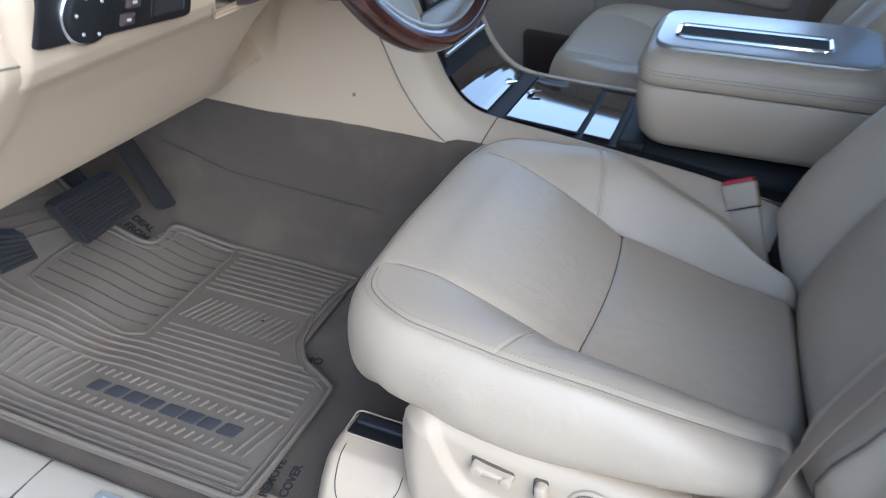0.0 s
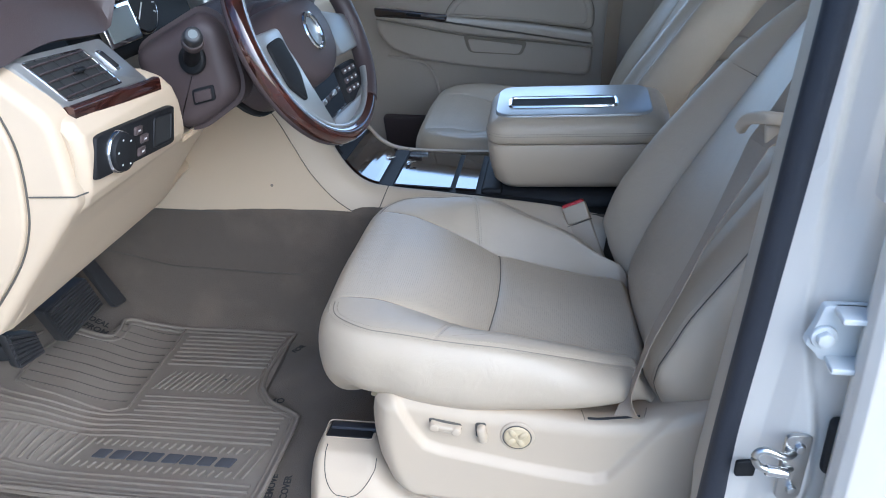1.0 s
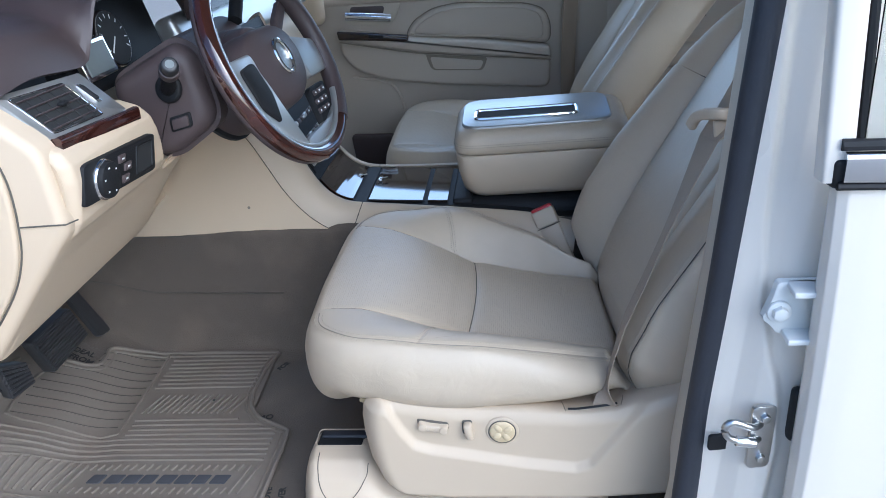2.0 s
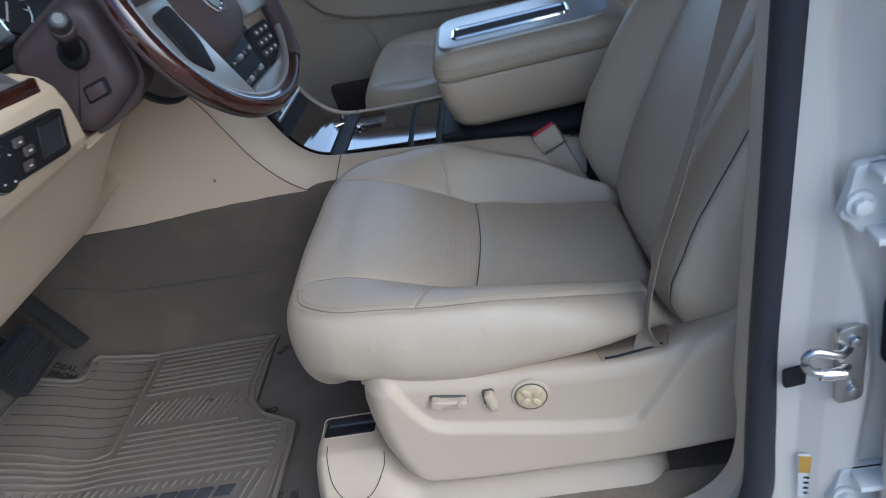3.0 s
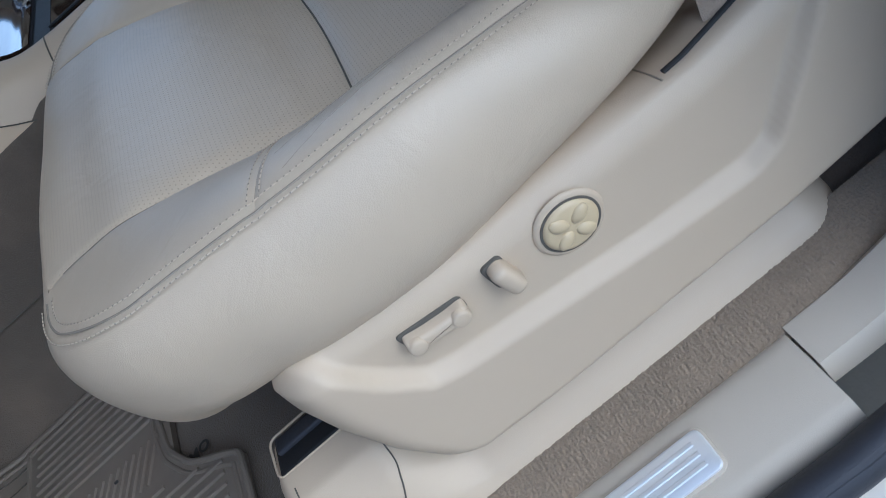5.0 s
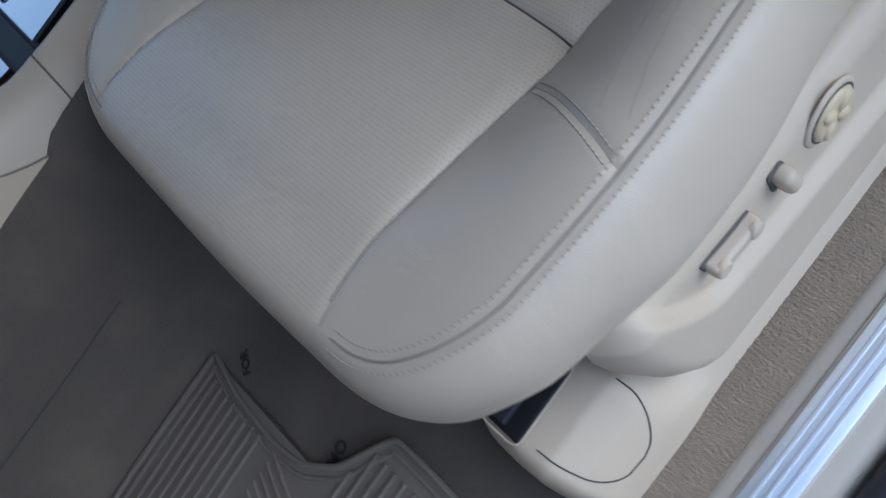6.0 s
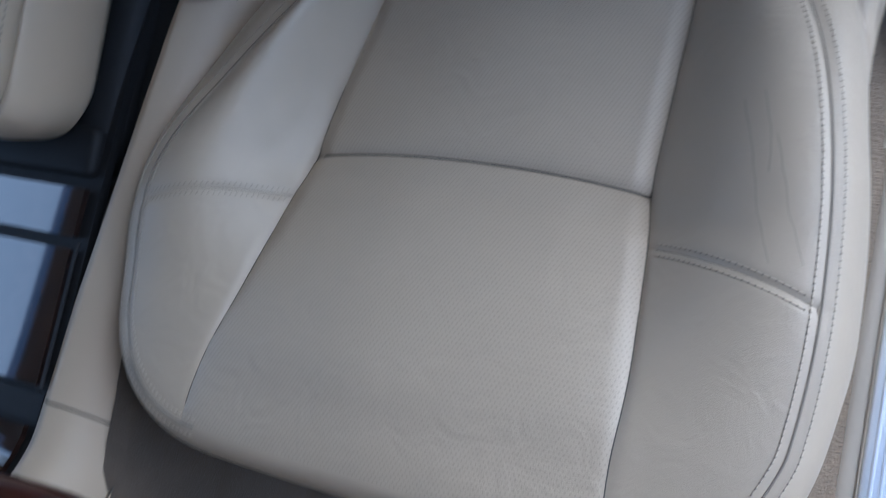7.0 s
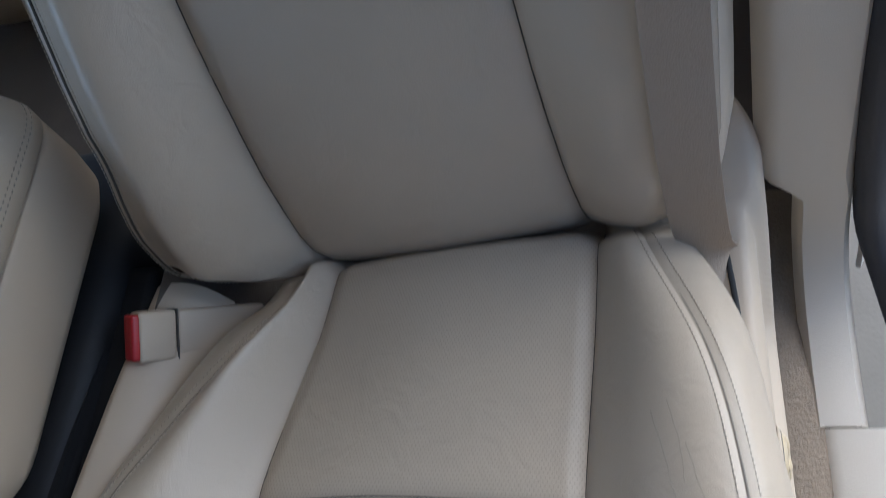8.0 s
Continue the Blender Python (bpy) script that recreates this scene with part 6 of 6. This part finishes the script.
# ---- far door ----
DY = 1.335
far_door = thing("passenger_door", (0.05, DY, 0.3), "beige vinyl passenger door panel with armrest, pocket and chrome handle", "car door")
part("panel", slab(rounded([(-0.46, -0.08), (0.535, -0.08), (0.535, 0.685), (-0.40, 0.685)], 0.03), lambda a, b, h: (a, DY + 0.05 - h, b), 0.05, 0.008), DOORB, far_door)
part("window_ledge", rbox((1.0, 0.05, 0.03), 0.012, pose(0.06, DY + 0.01, 0.680)), DOORB, far_door)
part("armrest", slab(rounded([(-0.205, 0.575), (-0.226, 0.545), (-0.222, 0.505), (-0.181, 0.451), (-0.084, 0.414), (0.114, 0.387), (0.487, 0.358), (0.492, 0.47), (0.02, 0.522)], 0.035, 6), lambda a, b, h: (a, DY - h, b), 0.040, 0.014, 4), DOORB, far_door, "padded beige lower half of the armrest")
part("armrest_ledge", slab(rounded([(-0.226, 0.588), (0.02, 0.553), (0.258, 0.533), (0.488, 0.502), (0.494, 0.462), (0.276, 0.483), (0.066, 0.503), (-0.218, 0.556)], 0.012, 5), lambda a, b, h: (a, DY - h, b), 0.064, 0.012, 4), DOORB, far_door, "beige ledge along the top of the armrest")
PAD = rounded([(0.000, 0.550), (0.029, 0.598), (0.098, 0.638), (0.185, 0.651), (0.41, 0.637), (0.472, 0.615), (0.491, 0.568), (0.489, 0.505), (0.257, 0.534)], 0.03, 6)
upper_pad = part("upper_pad", slab(PAD, lambda a, b, h: (a, DY - h, b), 0.022, 0.014, 5), DOORB, far_door, "stitched beige upper pad")
part("pad_groove", sweep([(a, DY - 0.001, b) for a, b in PAD], disc_section(0.0035, 8), up=(0, 1, 0), closed=True), SEWN, far_door, "dark groove round the upper pad")
mid_pad = np.array(PAD).mean(0)
part("pad_bead", sweep([(mid_pad[0] + (a - mid_pad[0]) * 0.90, DY - 0.0215, mid_pad[1] + (b - mid_pad[1]) * 0.80) for a, b in PAD], disc_section(0.0030, 8), up=(0, 1, 0), closed=True), DOORB, upper_pad, "sewn bead inside the pad")
part("ledge_groove", sweep(smooth_curve([(-0.218, DY - 0.062, 0.554), (0.066, DY - 0.062, 0.501), (0.276, DY - 0.062, 0.481), (0.490, DY - 0.062, 0.460)], 30), disc_section(0.0022, 6), up=(0, 1, 0)), SEWN, far_door)
part("wood_trim", slab(rounded([(-0.224, 0.591), (0.020, 0.567), (0.016, 0.546), (-0.219, 0.562)], 0.008), lambda a, b, h: (a, DY - 0.060 - h, b), 0.010, 0.004), WOODD, far_door, "dark glossy wood strip with window switch")
part("window_switch", rbox((0.05, 0.006, 0.010), 0.002, pose(-0.09, DY - 0.072, 0.568, 0, 6)), BLACK, far_door)
recess = part("handle_recess", slab(rounded([(-0.208, 0.618), (-0.186, 0.668), (-0.006, 0.666), (-0.018, 0.634), (-0.047, 0.592), (-0.190, 0.598)], 0.02), lambda a, b, h: (a, DY - 0.001 - h, b), 0.006, 0.003), SILLB, far_door, "recess of the door handle")
# flat brown plate paints the shade in the beige handle well
part("handle_well_shade", slab(rounded([(-0.180, 0.660), (-0.062, 0.657), (-0.070, 0.628), (-0.184, 0.632)], 0.012), lambda a, b, h: (a, DY - 0.006 - h, b), 0.003, 0.001), BROWNL, far_door)
part("handle", sweep([(-0.197, DY - 0.016, 0.631), (-0.13, DY - 0.026, 0.627), (-0.043, DY - 0.018, 0.618)], disc_section(0.0085, 12, 0.014)), CHROME, recess, "chrome inner door handle")
pocket_f = part("pull_pocket", slab(rounded([(0.066, 0.500), (0.280, 0.476), (0.262, 0.430), (0.085, 0.440)], 0.018), lambda a, b, h: (a, DY - 0.0395 - h, b), 0.003, 0.0015), SEWN, far_door, "dark rim of the shallow pull pocket")
part("pocket_bed", slab(rounded([(0.082, 0.486), (0.266, 0.464), (0.252, 0.435), (0.094, 0.444)], 0.012), lambda a, b, h: (a, DY - 0.0420 - h, b), 0.002, 0.0008), DOORB, pocket_f, "beige bed of the pocket")
part("map_pocket", slab(rounded([(-0.23, 0.215), (0.10, 0.205), (0.10, 0.05), (-0.215, 0.05)], 0.02), lambda a, b, h: (a, DY - h, b), 0.020, 0.008), BROWN, far_door, "dark map pocket low in the door")
part("lower_curve", sweep(smooth_curve([(-0.20, DY - 0.003, 0.42), (-0.06, DY - 0.003, 0.385), (-0.02, DY - 0.003, 0.25), (0.0, DY - 0.003, 0.05)], 24), disc_section(0.006, 8), up=(0, 1, 0)), DOORB, far_door)
tagged(part("pillar_far", rbox((0.20, 0.05, 1.3), 0.02, pose(0.63, DY + 0.028, 0.55)), DOORB), "beige trim of the far centre pillar", "pillar trim", kind="structure")
rear_panel = thing("rear_passenger_door", (1.1, DY, 0.3), "beige rear door panel with a chrome handle, in shade", "car door")
part("panel", rbox((1.0, 0.05, 0.80), 0.02, pose(1.17, DY + 0.025, 0.32)), DOORB, rear_panel)
part("armrest", rbox((0.7, 0.06, 0.08), 0.025, pose(1.15, DY - 0.02, 0.43, 0, 4)), DOORB, rear_panel)
part("handle_recess", rbox((0.16, 0.012, 0.08), 0.005, pose(0.92, DY - 0.002, 0.60)), BROWN, rear_panel)
part("handle", sweep([(0.86, DY - 0.014, 0.595), (0.98, DY - 0.014, 0.585)], disc_section(0.007, 10, 0.012)), CHROME, rear_panel, "chrome inner door handle")
far_belt = thing("passenger_seat_belt", (0.56, DY - 0.03, 0.4), "tan seat belt hanging beside the far pillar", "seat belt")
V, F = webbing([((0.545, DY - 0.035, 0.20), (0.0235, 0.003, 0.0)), ((0.55, DY - 0.036, 0.5), (0.0235, 0.003, 0.0)), ((0.57, DY - 0.036, 0.8), (0.0235, 0.003, 0.0)), ((0.60, DY - 0.03, 1.15), (0.0235, 0.003, 0.0))])
meshed("webbing", V, F, WEB, far_belt)
part("plinth", rbox((0.50, 0.46, 0.21), 0.03, pose(0.34, 0.965, 0.095)), BEIGE, passenger_seat, "beige plastic base under the seat")
tagged(part("rear_bench", rbox((0.55, 1.6, 0.30), 0.08, pose(1.55, 0.46, 0.15)), LEATHER), "beige leather rear bench in shade", "bench seat")
